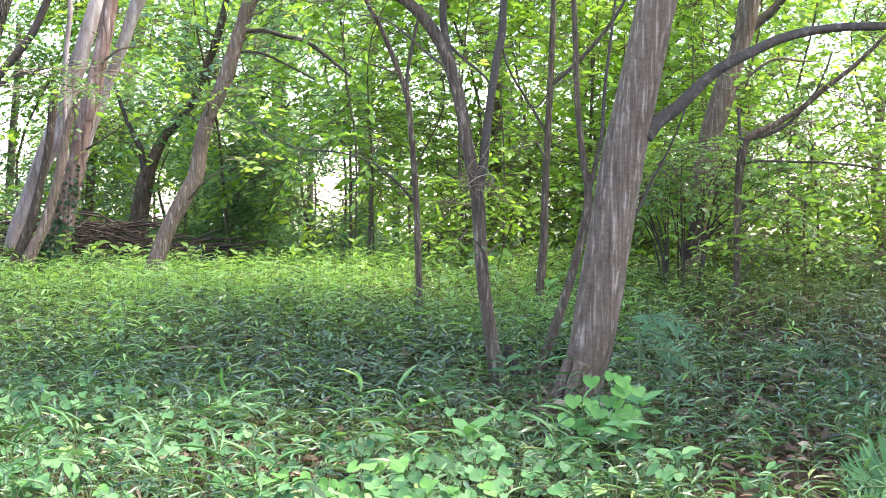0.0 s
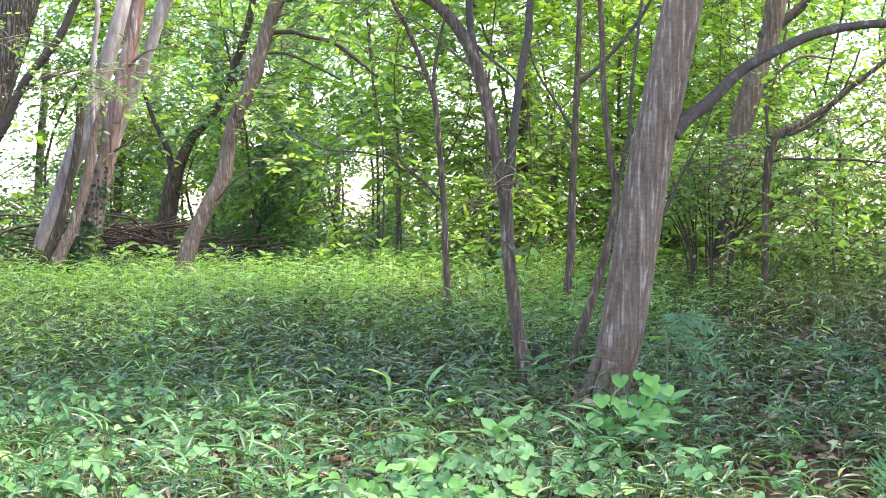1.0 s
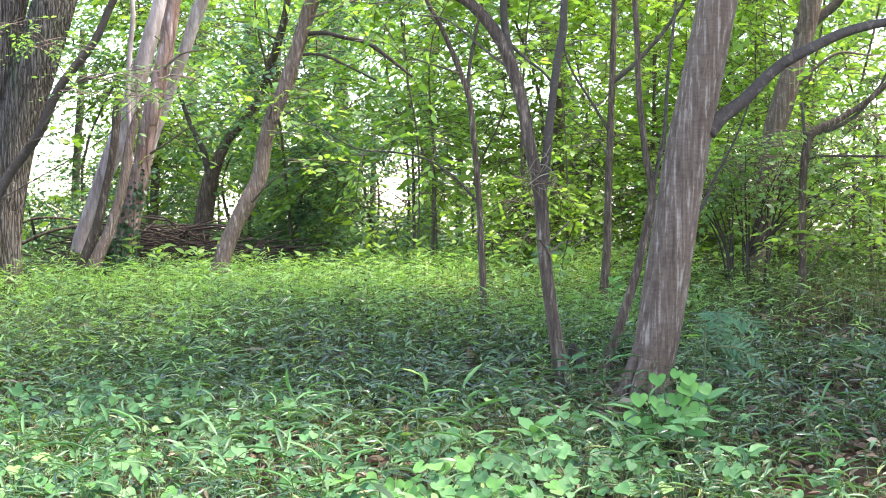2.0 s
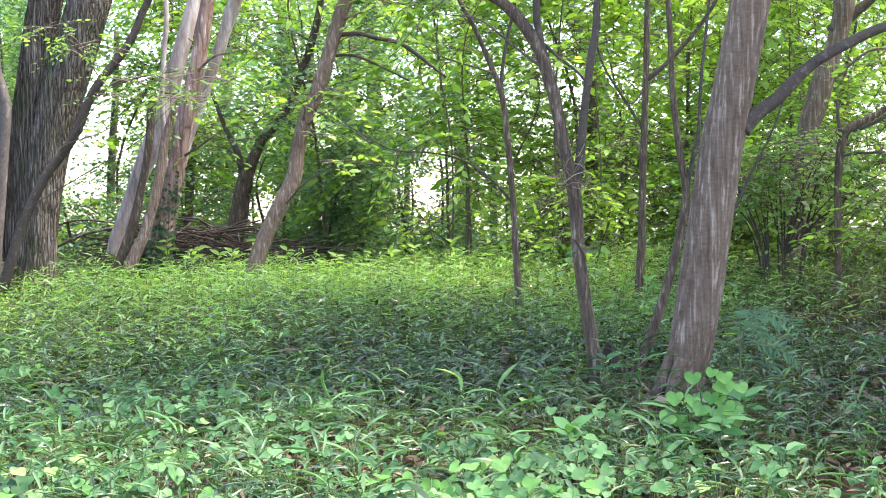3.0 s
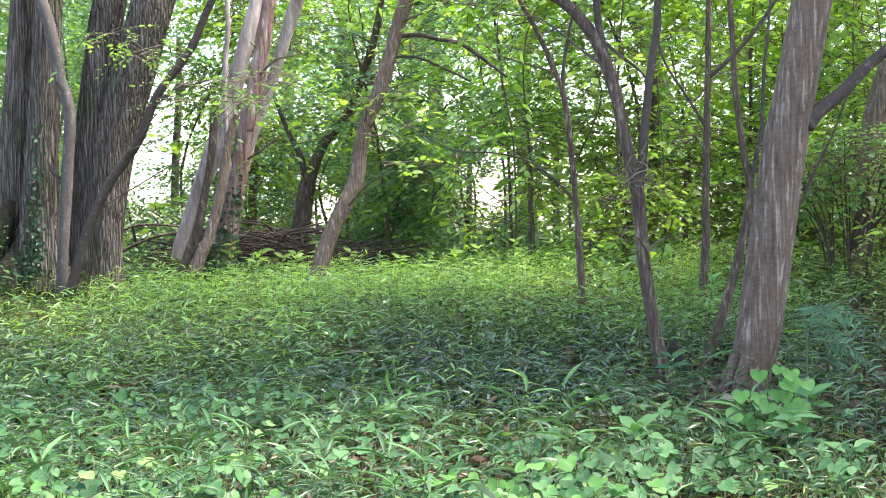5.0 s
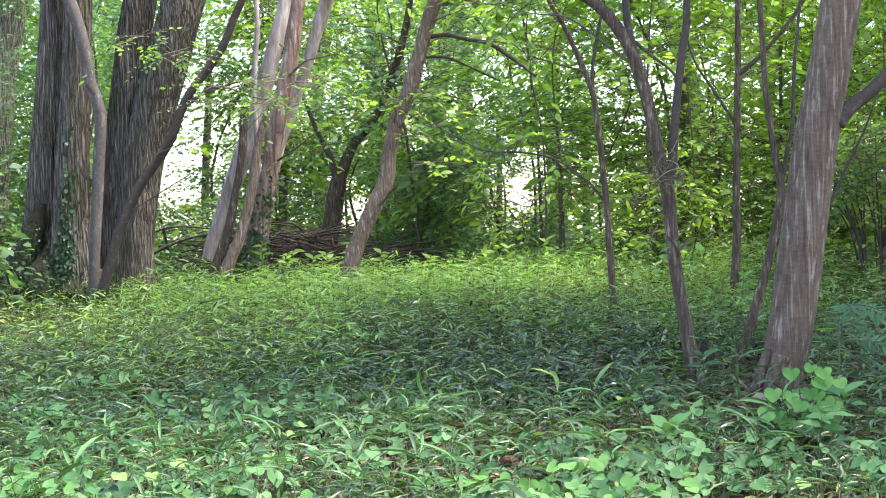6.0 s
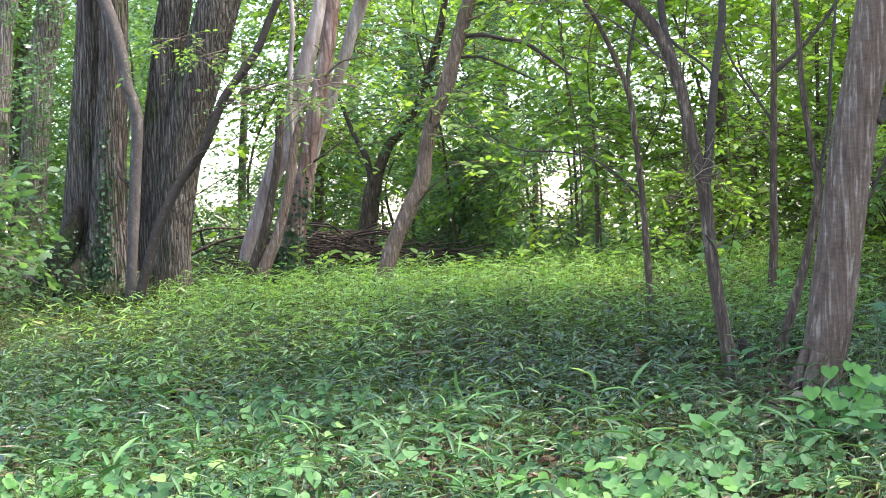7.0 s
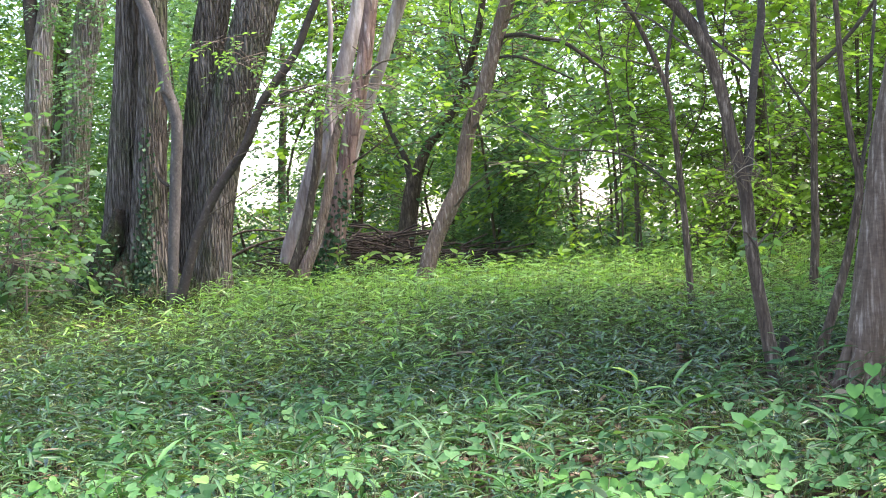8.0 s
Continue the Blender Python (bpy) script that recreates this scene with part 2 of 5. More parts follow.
def tube(points, sides=10, steps=4, rough=0.04, ridges=0, ridge=0.0, seed=0, roots=0.0, rise=0.13):
    """A tapered, slightly uneven round stem along points (x, y, z, radius); ridges: bark furrows round it; roots: flare at its foot."""
    r = np.random.default_rng(seed)
    c = curve_through(points, steps)
    c[:, 3] = np.maximum(c[:, 3], 0.001)
    p, rad = c[:, :3], c[:, 3]
    d = np.gradient(p, axis=0)
    d /= np.linalg.norm(d, axis=1)[:, None]
    u = np.cross(d, [0.0, 1.0, 0.05])
    bad = np.linalg.norm(u, axis=1) < 0.2
    u[bad] = np.cross(d[bad], [1.0, 0, 0])
    u /= np.linalg.norm(u, axis=1)[:, None]
    w = np.cross(d, u)
    run = np.concatenate([[0], np.cumsum(np.linalg.norm(np.diff(p, axis=0), axis=1))])
    ang = np.linspace(0, 2 * np.pi, sides, endpoint=False)
    A, S = np.meshgrid(ang, run)
    f = np.ones_like(A)
    for k in range(1, 5):
        f += rough / k * np.sin(k * A + r.uniform(0, 6) + S * r.uniform(0.4, 2.5) * k + 0.8 * np.sin(S * r.uniform(1, 4)))
    if ridges:
        wob = 0.9 * np.sin(S * 2.3 + 2 * A + r.uniform(0, 6)) + 0.7 * np.sin(S * 5.1 - 3 * A) + 0.5 * np.sin(S * 11 + 5 * A)
        f += ridge * np.abs(np.sin(ridges * A / 2 + wob)) ** 0.4 - ridge * 0.75
        f += ridge * 0.35 * np.sin(ridges * 1.7 * A + 2 * wob + S * 9)
    if roots:
        foot = np.exp(-S / rise)
        f += roots * foot * (0.35 + np.clip(np.sin(2.5 * A + 0.6) + 0.5 * np.sin(4 * A + 2), -0.3, 1.5))
    R = rad[:, None] * f
    V = p[:, None] + R[..., None] * (np.cos(A)[..., None] * u[:, None] + np.sin(A)[..., None] * w[:, None])
    m, n = A.shape
    i, j = np.meshgrid(np.arange(m - 1), np.arange(n), indexing="ij")
    a, b = i * n + j, i * n + (j + 1) % n
    q, s = a + n, b + n
    tri = np.concatenate([np.stack([a, b, s], -1).reshape(-1, 3), np.stack([a, s, q], -1).reshape(-1, 3)])
    V = np.vstack([V.reshape(-1, 3), p[:1], p[-1:]])
    k, e = np.arange(n), (m - 1) * n
    tri = np.vstack([tri, np.stack([np.full(n, m * n), (k + 1) % n, k], -1), np.stack([np.full(n, m * n + 1), e + k, e + (k + 1) % n], -1)])
    return V, tri


# Leaf shapes: across, along, up; a leaf of length 1 and width 1.
BLADE = (np.array([(0, 0, 0), (-0.42, 0.22, 0.05), (0, 0.25, 0.02), (0.42, 0.22, 0.05), (-0.45, 0.55, 0.0), (0, 0.6, -0.05), (0.45, 0.55, -0.02), (0, 1, -0.2)]),
         np.array([(0, 2, 1), (0, 3, 2), (1, 2, 5), (1, 5, 4), (2, 3, 6), (2, 6, 5), (4, 5, 7), (5, 6, 7)]))
FLAT_BLADE = (BLADE[0] * [1, 1, 0.3], BLADE[1])
THIN_BLADE = (np.array([(0, 0, 0), (-0.45, 0.3, 0.03), (0.45, 0.3, 0.03), (-0.38, 0.65, -0.06), (0.38, 0.65, -0.04), (0, 1, -0.18)]), np.array([(0, 2, 1), (1, 2, 4), (1, 4, 3), (3, 4, 5)]))
ARCHED = (np.array([(0, 0, 0), (-0.34, 0.16, 0.07), (0, 0.16, 0.04), (0.34, 0.16, 0.07), (-0.5, 0.4, 0.08), (0, 0.4, 0.045), (0.5, 0.4, 0.08), (-0.4, 0.7, -0.02), (0, 0.7, -0.05), (0.4, 0.7, 0.0), (0, 0.98, -0.17)]),
          np.array([(0, 2, 1), (0, 3, 2), (1, 2, 5), (1, 5, 4), (2, 3, 6), (2, 6, 5), (4, 5, 8), (4, 8, 7), (5, 6, 9), (5, 9, 8), (7, 8, 10), (8, 9, 10)]))
OVATE = (np.array([(0, 0, 0), (-0.42, 0.3, 0.05), (0.42, 0.3, 0.05), (-0.4, 0.6, 0.03), (0.4, 0.6, 0.03), (0, 0.45, -0.03), (0, 1, -0.08)]),
         np.array([(0, 5, 1), (0, 2, 5), (1, 5, 3), (2, 4, 5), (3, 5, 6), (5, 4, 6)]))
HEX = (np.array([(0, 0, 0), (-0.44, 0.32, 0.05), (0.44, 0.32, 0.05), (-0.36, 0.66, 0.03), (0.36, 0.66, 0.03), (0, 1, -0.07)]), np.array([(0, 2, 1), (1, 2, 4), (1, 4, 3), (3, 4, 5)]))
DIAMOND = (np.array([(0, 0, 0), (-0.45, 0.42, 0.05), (0.45, 0.42, 0.05), (0, 1, -0.05)]), np.array([(0, 2, 1), (1, 2, 3)]))


def heart_shape():
    out = [(0.0, 0.2), (-0.15, 0.02), (-0.34, 0.0), (-0.49, 0.16), (-0.5, 0.42), (-0.4, 0.64), (-0.22, 0.84), (0, 1.0), (0.22, 0.84), (0.4, 0.64), (0.5, 0.42), (0.49, 0.16), (0.34, 0.0), (0.15, 0.02)]
    v = [(0, 0.5, -0.05)] + [(x, y, 0.16 * abs(x) - 0.12 * y * y) for x, y in out]
    return np.array(v), np.array([(0, 1 + (k + 1) % 14, 1 + k) for k in range(14)])


HEART = heart_shape()


def unit(v):
    return v / np.maximum(np.linalg.norm(v, axis=-1, keepdims=True), 1e-9)


def leaves(shape, pos, along, normal, length, width):
    """One mesh of many leaves."""
    sv, sf = shape
    along = unit(along)
    side = unit(np.cross(along, normal))
    up = np.cross(side, along)
    L, W = np.asarray(length)[:, None, None], np.asarray(width)[:, None, None]
    V = pos[:, None] + sv[None, :, 0:1] * W * side[:, None] + sv[None, :, 1:2] * L * along[:, None] + sv[None, :, 2:3] * L * up[:, None]
    F = sf[None] + (np.arange(len(pos)) * len(sv))[:, None, None]
    return V.reshape(-1, 3), F.reshape(-1, 3)


def sprays(clumps, r, per=1.0, twig=0.42, leaf=0.085, wide=0.5, count=8, shape=HEX, flat=0.55, wood=True, gaps=()):
    """Leafy twigs in ellipsoids (x, y, z, radius x, radius y, radius z, twigs): the leaf mesh and the twig mesh."""
    P0, D0 = [], []
    for cx, cy, cz, rx, ry, rz, k in clumps:
        k = max(2, int(k * per))
        q = unit(r.normal(size=(k, 3))) * r.uniform(0.1, 1, (k, 1)) ** 0.5
        q[:, 2] = q[:, 2] * 0.55 + 0.45 * np.round(q[:, 2] * 2.5) / 2.5       # layered tiers
        P0.append(np.array([cx, cy, cz]) + q * [rx, ry, rz])
        out = q * [1, 1, 0.4] + r.normal(size=(k, 3)) * [0.6, 0.6, 0.22]
        out[:, 2] -= 0.12
        D0.append(out)
    p, d = np.concatenate(P0), unit(np.concatenate(D0))
    keep = np.ones(len(p), bool)
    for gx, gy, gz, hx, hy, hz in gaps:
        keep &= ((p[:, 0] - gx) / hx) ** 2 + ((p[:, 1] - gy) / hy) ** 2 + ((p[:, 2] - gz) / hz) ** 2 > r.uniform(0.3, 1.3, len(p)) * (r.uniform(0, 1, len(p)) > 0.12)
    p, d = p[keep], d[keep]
    n = len(p)
    ln = twig * r.uniform(0.6, 1.3, n)
    s = (np.arange(count) + 0.6) / count
    sag = -0.25 * ln[:, None] * s ** 2
    pos = p[:, None] + d[:, None] * (ln[:, None] * s)[..., None]
    pos[..., 2] += sag
    side = unit(np.cross(d, [0, 0, 1.0]))
    sign = np.where(np.arange(count) % 2, 1, -1)
    sign[-1] = 0
    al = d[:, None] * r.uniform(0.35, 0.8, (n, count, 1)) + side[:, None] * sign[None, :, None] * r.uniform(0.7, 1.0, (n, count, 1))
    al[..., 2] += r.normal(-0.12, 0.2, (n, count))
    al[:, -1] = d
    nm = np.zeros((n, count, 3))
    nm[..., 2] = 1
    nm += r.normal(size=(n, 1, 3)) * 0.28 + r.normal(size=(n, count, 3)) * flat * 0.5
    size = leaf * r.uniform(0.65, 1.25, (n, count))
    pos, al, nm, size = pos.reshape(-1, 3), al.reshape(-1, 3), nm.reshape(-1, 3), size.ravel()
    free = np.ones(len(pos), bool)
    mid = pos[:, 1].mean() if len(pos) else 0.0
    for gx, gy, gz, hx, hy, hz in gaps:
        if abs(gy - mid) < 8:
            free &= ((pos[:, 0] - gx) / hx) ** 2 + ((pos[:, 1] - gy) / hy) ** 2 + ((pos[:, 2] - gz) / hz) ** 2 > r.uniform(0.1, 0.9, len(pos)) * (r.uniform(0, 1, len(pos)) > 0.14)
    made = leaves(shape, pos[free], al[free], nm[free], size[free], size[free] * wide)
    if not wood:
        return made, None
    tip = p + d * ln[:, None]
    tip[:, 2] -= 0.25 * ln
    back = p - d * ln[:, None] * 0.5
    th = 0.0035
    ring = np.array([(0.0, 1.0), (0.87, -0.5), (-0.87, -0.5)])
    up = np.cross(side, d)
    V = np.concatenate([back[:, None] + th * 1.6 * (ring[None, :, :1] * side[:, None] + ring[None, :, 1:] * up[:, None]),
                        p[:, None] + th * (ring[None, :, :1] * side[:, None] + ring[None, :, 1:] * up[:, None]), tip[:, None]], 1)
    F = np.array([(0, 1, 4), (0, 4, 3), (1, 2, 5), (1, 5, 4), (2, 0, 3), (2, 3, 5), (3, 4, 6), (4, 5, 6), (5, 3, 6)])
    return made, (V.reshape(-1, 3), (F[None] + (np.arange(n) * 7)[:, None, None]).reshape(-1, 3))


def limb_to(stem, goal, thick, r):
    """A bent limb from the stem (x, y, z, radius rows) out to a leafy clump."""
    s = np.asarray(stem)
    g = np.asarray(goal, float)
    drop = np.linalg.norm((s[:, :2] - g[:2]), axis=1)
    score = np.abs(s[:, 2] - (g[2] - 0.45 * drop)) + 0.2 * drop
    a = s[np.argmin(score)]
    b = a[:3] * 0.5 + g * 0.5 + r.normal(size=3) * 0.08 * np.linalg.norm(g - a[:3]) + [0, 0, 0.06 * np.linalg.norm(g - a[:3])]
    t = min(thick, a[3] * 0.7)
    return [(*a[:3], t), (*(a[:3] * 0.75 + b * 0.25 + r.normal(size=3) * 0.02), t * 0.85), (*b, t * 0.62), (*(b * 0.4 + g * 0.6), t * 0.45), (*g, t * 0.2)]


def fill(c, density):
    """A clump (x, y, z, half width, half height) as an ellipsoid with its number of twigs."""
    x, y, z, rx, rz = c
    ry = max(0.35, 0.8 * rx)
    return (x, y, z, rx, ry, rz, density * rx * ry * (rz + 0.22) * 4.2)


def tree(name, label, stems, bark, clumps=(), leaf_mat=None, density=30, leaf=0.085, sides=14, ridges=0, ridge=0.0, roots=0.0, limbs=True,
         high=(), boughs=None, root_rise=0.13, extra=(), limb_thick=0.02, seed=1, steps=6, group="", gaps=(), wide=0.5, feet=()):
    """A tree: its trunks and drawn limbs, limbs out to its clumps of leaves, and the crown."""
    r = np.random.default_rng(seed)
    limb_bark = boughs or M_LIMB
    x, y = stems[0][0][:2]
    ob = thing(name, x, y, float(ground_z(x, y)), label, "tree", group)
    for k, s in enumerate(stems):
        part("trunk", tube(s, sides, steps, 0.045, ridges, ridge, seed * 10 + k, roots, root_rise), bark[k] if isinstance(bark, tuple) else bark, ob)
    for k, s in enumerate(feet):
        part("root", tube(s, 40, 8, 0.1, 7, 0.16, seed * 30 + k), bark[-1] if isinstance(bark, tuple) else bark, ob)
    for k, s in enumerate(extra):
        part("limb", tube(s, 10, 5, 0.05, 0, 0, seed * 50 + k), limb_bark, ob)
    # Leaf clumps above the view, added to cast shade on the ground.
    if high:
        path = np.concatenate([curve_through(s, 5) for s in stems])
        path = path[path[:, 2] > min(4.2, path[:, 2].max() - 0.3)]
        for c in high:
            part("limb", tube(limb_to(path, c[:3], 0.035, r), 6, 4, 0.04, 0, 0, int(r.integers(999))), limb_bark, ob)
        tagged(part("upper_crown", sprays(high, r, 1.0, 0.5, 0.13, 0.55, shape=DIAMOND, wood=False)[0], leaf_mat or M_CANOPY, ob), kind="stuff")
    if clumps:
        path = np.concatenate([curve_through(s, 5) for s in (*stems, *extra)])
        full = [fill(c, density) if len(c) == 5 else c for c in clumps]
        if limbs:
            for c in full:
                part("limb", tube(limb_to(path, c[:3], limb_thick, r), 7, 4, 0.04, 0, 0, int(r.integers(999))), limb_bark if limb_thick > 0.03 else M_TWIG, ob)
        lf, tw = sprays(full, r, 1.0, leaf * 5, leaf, wide, gaps=gaps)
        tagged(part("crown", lf, leaf_mat, ob), kind="stuff")
        tagged(part("twig", tw, M_TWIG, ob), kind="stuff")
    return ob


# ---- ground ----
gx = np.concatenate([-np.geomspace(900, 14, 14), np.linspace(-12, 12, 97), np.geomspace(14, 900, 14)])
gy = np.concatenate([-np.geomspace(900, 14, 12), np.linspace(-12, 30, 169), np.geomspace(33, 900, 16)])
X, Y = np.meshgrid(gx, gy)
Z = ground_z(X, Y)
i, j = np.meshgrid(np.arange(len(gy) - 1), np.arange(len(gx) - 1), indexing="ij")
a = i * len(gx) + j
tri = np.concatenate([np.stack([a, a + 1, a + len(gx) + 1], -1).reshape(-1, 3), np.stack([a, a + len(gx) + 1, a + len(gx)], -1).reshape(-1, 3)])
ground = new("ground", triangles("ground", np.stack([X, Y, Z], -1).reshape(-1, 3), tri, M_SOIL))
tagged(ground, "dark brown forest soil with leaf litter, sloping up to a crest", "ground", kind="structure")

# ---- standing trees ----
def shade_clumps(xs, ys, zs, count, twigs, seed):
    """Unseen crown clumps added high over a stretch of the clearing, to shade it."""
    r = np.random.default_rng(seed)
    return [(r.uniform(*xs), r.uniform(*ys), r.uniform(*zs), r.uniform(0.8, 1.3), r.uniform(0.8, 1.3), r.uniform(0.3, 0.5), twigs) for k in range(count)]


HORN = [(0.66, 9.10, 0.53, 0.092), (0.67, 9.10, 0.60, 0.092), (0.68, 9.10, 0.68, 0.100), (0.70, 9.10, 0.81, 0.106), (0.74, 9.10, 0.98, 0.110), (0.81, 9.10, 1.42, 0.107), (0.89, 9.10, 1.90, 0.102), (0.99, 9.10, 2.37, 0.099), (1.05, 9.10, 2.65, 0.096), (1.13, 9.10, 3.07, 0.089), (1.24, 9.10, 3.81, 0.075), (1.43, 9.10, 5.14, 0.050), (1.51, 9.10, 6.25, 0.022)]
tree("leaning_hornbeam", "leaning grey-brown smooth trunk with pale vertical streaks and root flare", [HORN], M_SMOOTH,
     (), M_CANOPY, 26, 0.075, 28, high=shade_clumps((-1.0, 7.2), (7.4, 12.6), (5.0, 7.5), 22, 84, 91), boughs=M_LIMB, ridges=7, ridge=0.06, extra=[[(0.99, 9.10, 1.98, 0.048), (1.06, 9.10, 2.05, 0.037), (1.17, 9.10, 2.13, 0.033), (1.34, 9.10, 2.29, 0.029), (1.52, 9.10, 2.39, 0.027), (1.71, 9.10, 2.47, 0.024), (1.94, 9.10, 2.51, 0.022), (2.19, 9.10, 2.52, 0.021), (2.55, 9.10, 2.55, 0.017), (2.97, 9.10, 2.65, 0.010)]],
     feet=[[(0.64, 9.05, 0.91, 0.028), (0.60, 9.05, 0.80, 0.033), (0.57, 9.05, 0.72, 0.030), (0.51, 9.05, 0.67, 0.024), (0.43, 9.05, 0.62, 0.015)], [(0.68, 8.98, 0.87, 0.036), (0.64, 8.98, 0.76, 0.038), (0.62, 8.98, 0.68, 0.036), (0.59, 8.98, 0.59, 0.025), (0.55, 8.98, 0.53, 0.014)], [(0.75, 9.15, 0.86, 0.036), (0.77, 9.15, 0.72, 0.034), (0.81, 9.15, 0.64, 0.025), (0.86, 9.15, 0.57, 0.014)]], limb_thick=0.03, seed=3, steps=8)

FORKED = [(0.30, 9.70, 0.53, 0.049), (0.29, 9.70, 0.69, 0.042), (0.24, 9.70, 1.03, 0.035), (0.20, 9.70, 1.36, 0.034), (0.18, 9.70, 1.69, 0.037), (0.13, 9.70, 1.95, 0.034), (0.09, 9.70, 2.19, 0.033), (0.02, 9.70, 2.43, 0.033), (-0.05, 9.70, 2.56, 0.033), (-0.15, 9.70, 2.68, 0.030), (-0.25, 9.70, 2.75, 0.027), (-0.55, 9.70, 2.93, 0.022), (-0.90, 9.70, 3.17, 0.011)]
tree("forked_young_tree", "slender young tree forking low into two dark stems", [FORKED], M_YOUNG,
     [(-0.90, 9.70, 3.29, 0.50, 0.21), (0.16, 9.40, 1.46, 0.17, 0.04), (0.36, 10.00, 1.45, 0.15, 0.05), (-0.59, 10.40, 2.75, 0.22, 0.08)],
     M_CANOPY, 26, 0.075, 14,
     extra=[[(0.18, 9.70, 1.69, 0.028), (0.21, 9.70, 1.86, 0.025), (0.24, 9.70, 2.13, 0.022), (0.28, 9.70, 2.40, 0.022), (0.31, 9.70, 2.55, 0.022), (0.32, 9.70, 2.72, 0.019), (0.36, 9.70, 3.02, 0.016), (0.43, 9.70, 3.67, 0.009)],
            [(0.04, 9.70, 2.39, 0.025), (0.01, 9.70, 2.55, 0.021), (0.00, 9.70, 2.72, 0.019), (0.01, 9.70, 3.17, 0.015), (0.05, 9.70, 3.91, 0.007)],
            [(-0.07, 9.70, 2.59, 0.010), (0.08, 9.70, 2.44, 0.009), (0.20, 9.70, 2.34, 0.007), (0.25, 9.70, 2.28, 0.006)]], limb_thick=0.009, seed=4, high=shade_clumps((0.2, 4.5), (8.6, 12.2), (4.4, 6.4), 11, 50, 92))

tree("thin_sapling", "thin upright sapling forking high with a long drooping side twig", [[(-0.16, 12.50, 0.78, 0.028), (-0.16, 12.50, 1.09, 0.024), (-0.17, 12.50, 1.39, 0.023), (-0.18, 12.50, 1.70, 0.021), (-0.21, 12.50, 2.12, 0.020), (-0.24, 12.50, 2.41, 0.020), (-0.31, 12.50, 2.62, 0.018), (-0.43, 12.50, 2.91, 0.016), (-0.53, 12.50, 3.10, 0.015), (-0.70, 12.50, 3.61, 0.010)]], M_YOUNG,
     [(-1.14, 12.30, 2.21, 0.41, 0.11), (-0.86, 12.60, 1.97, 0.35, 0.07), (-0.55, 12.40, 3.29, 0.49, 0.23), (0.02, 12.70, 3.45, 0.51, 0.23), (-0.85, 12.40, 2.84, 0.34, 0.15), (-0.48, 12.60, 2.09, 0.27, 0.10)],
     M_LIGHT, 22, 0.08, 10, extra=[[(-0.24, 12.50, 2.37, 0.015), (-0.24, 12.50, 2.58, 0.013), (-0.19, 12.50, 2.85, 0.011), (-0.14, 12.50, 3.08, 0.010), (-0.09, 12.50, 3.46, 0.008)], [(-0.18, 12.50, 1.69, 0.010), (-0.32, 12.50, 1.85, 0.008), (-0.51, 12.50, 1.99, 0.007), (-0.74, 12.50, 2.05, 0.006), (-1.01, 12.50, 2.08, 0.005), (-1.32, 12.50, 2.26, 0.004)]], limb_thick=0.008, seed=5)

tree("thin_sapling", "thin straight grey sapling with one slanting side branch", [[(0.65, 13.00, 0.81, 0.037), (0.68, 13.00, 1.07, 0.032), (0.71, 13.00, 1.43, 0.029), (0.72, 13.00, 1.79, 0.027), (0.74, 13.00, 2.23, 0.024), (0.76, 13.00, 2.66, 0.022), (0.78, 13.00, 3.14, 0.021), (0.80, 13.00, 4.13, 0.013)]], M_YOUNG,
     [(1.22, 13.00, 3.34, 0.60, 0.24), (0.47, 13.30, 3.54, 0.61, 0.24), (0.39, 13.20, 2.80, 0.32, 0.16), (1.12, 13.30, 2.65, 0.33, 0.16), (0.60, 13.40, 2.17, 0.29, 0.16)],
     M_LIGHT, 22, 0.08, 12, extra=[[(0.75, 13.00, 2.54, 0.020), (0.90, 13.00, 2.66, 0.016), (1.10, 13.00, 2.87, 0.014), (1.26, 13.00, 3.10, 0.012), (1.38, 13.00, 3.38, 0.008)], [(0.76, 13.00, 2.15, 0.012), (0.62, 13.00, 2.39, 0.010), (0.46, 13.00, 2.66, 0.008), (0.40, 13.00, 2.90, 0.006)]], limb_thick=0.009, seed=6)

tree("bent_young_tree", "young tree leaning away from its foot and then bending upright", [[(0.44, 9.90, 0.58, 0.033), (0.48, 9.90, 0.69, 0.031), (0.54, 9.90, 0.83, 0.028), (0.61, 9.90, 1.02, 0.026), (0.69, 9.90, 1.27, 0.024), (0.75, 9.90, 1.51, 0.024), (0.78, 9.90, 1.70, 0.023), (0.75, 9.90, 1.90, 0.019), (0.72, 9.90, 2.20, 0.017), (0.71, 9.90, 2.51, 0.015), (0.70, 9.90, 2.75, 0.015), (0.68, 9.90, 3.29, 0.010)]], M_YOUNG,
     [(0.66, 10.00, 3.77, 0.61, 0.28), (1.05, 10.20, 4.09, 0.56, 0.28)], M_CANOPY, 24, 0.075, 12,
     extra=[[(0.78, 9.90, 1.69, 0.014), (0.81, 9.90, 1.84, 0.012), (0.85, 9.90, 2.01, 0.011), (0.87, 9.90, 2.30, 0.009), (0.90, 9.90, 2.54, 0.008), (0.93, 9.90, 2.81, 0.006)], [(0.96, 9.90, 1.48, 0.011), (1.05, 9.90, 1.63, 0.009), (1.12, 9.90, 1.78, 0.008), (1.23, 9.90, 1.99, 0.006), (1.35, 9.90, 2.30, 0.005)]], limb_thick=0.008, seed=7)

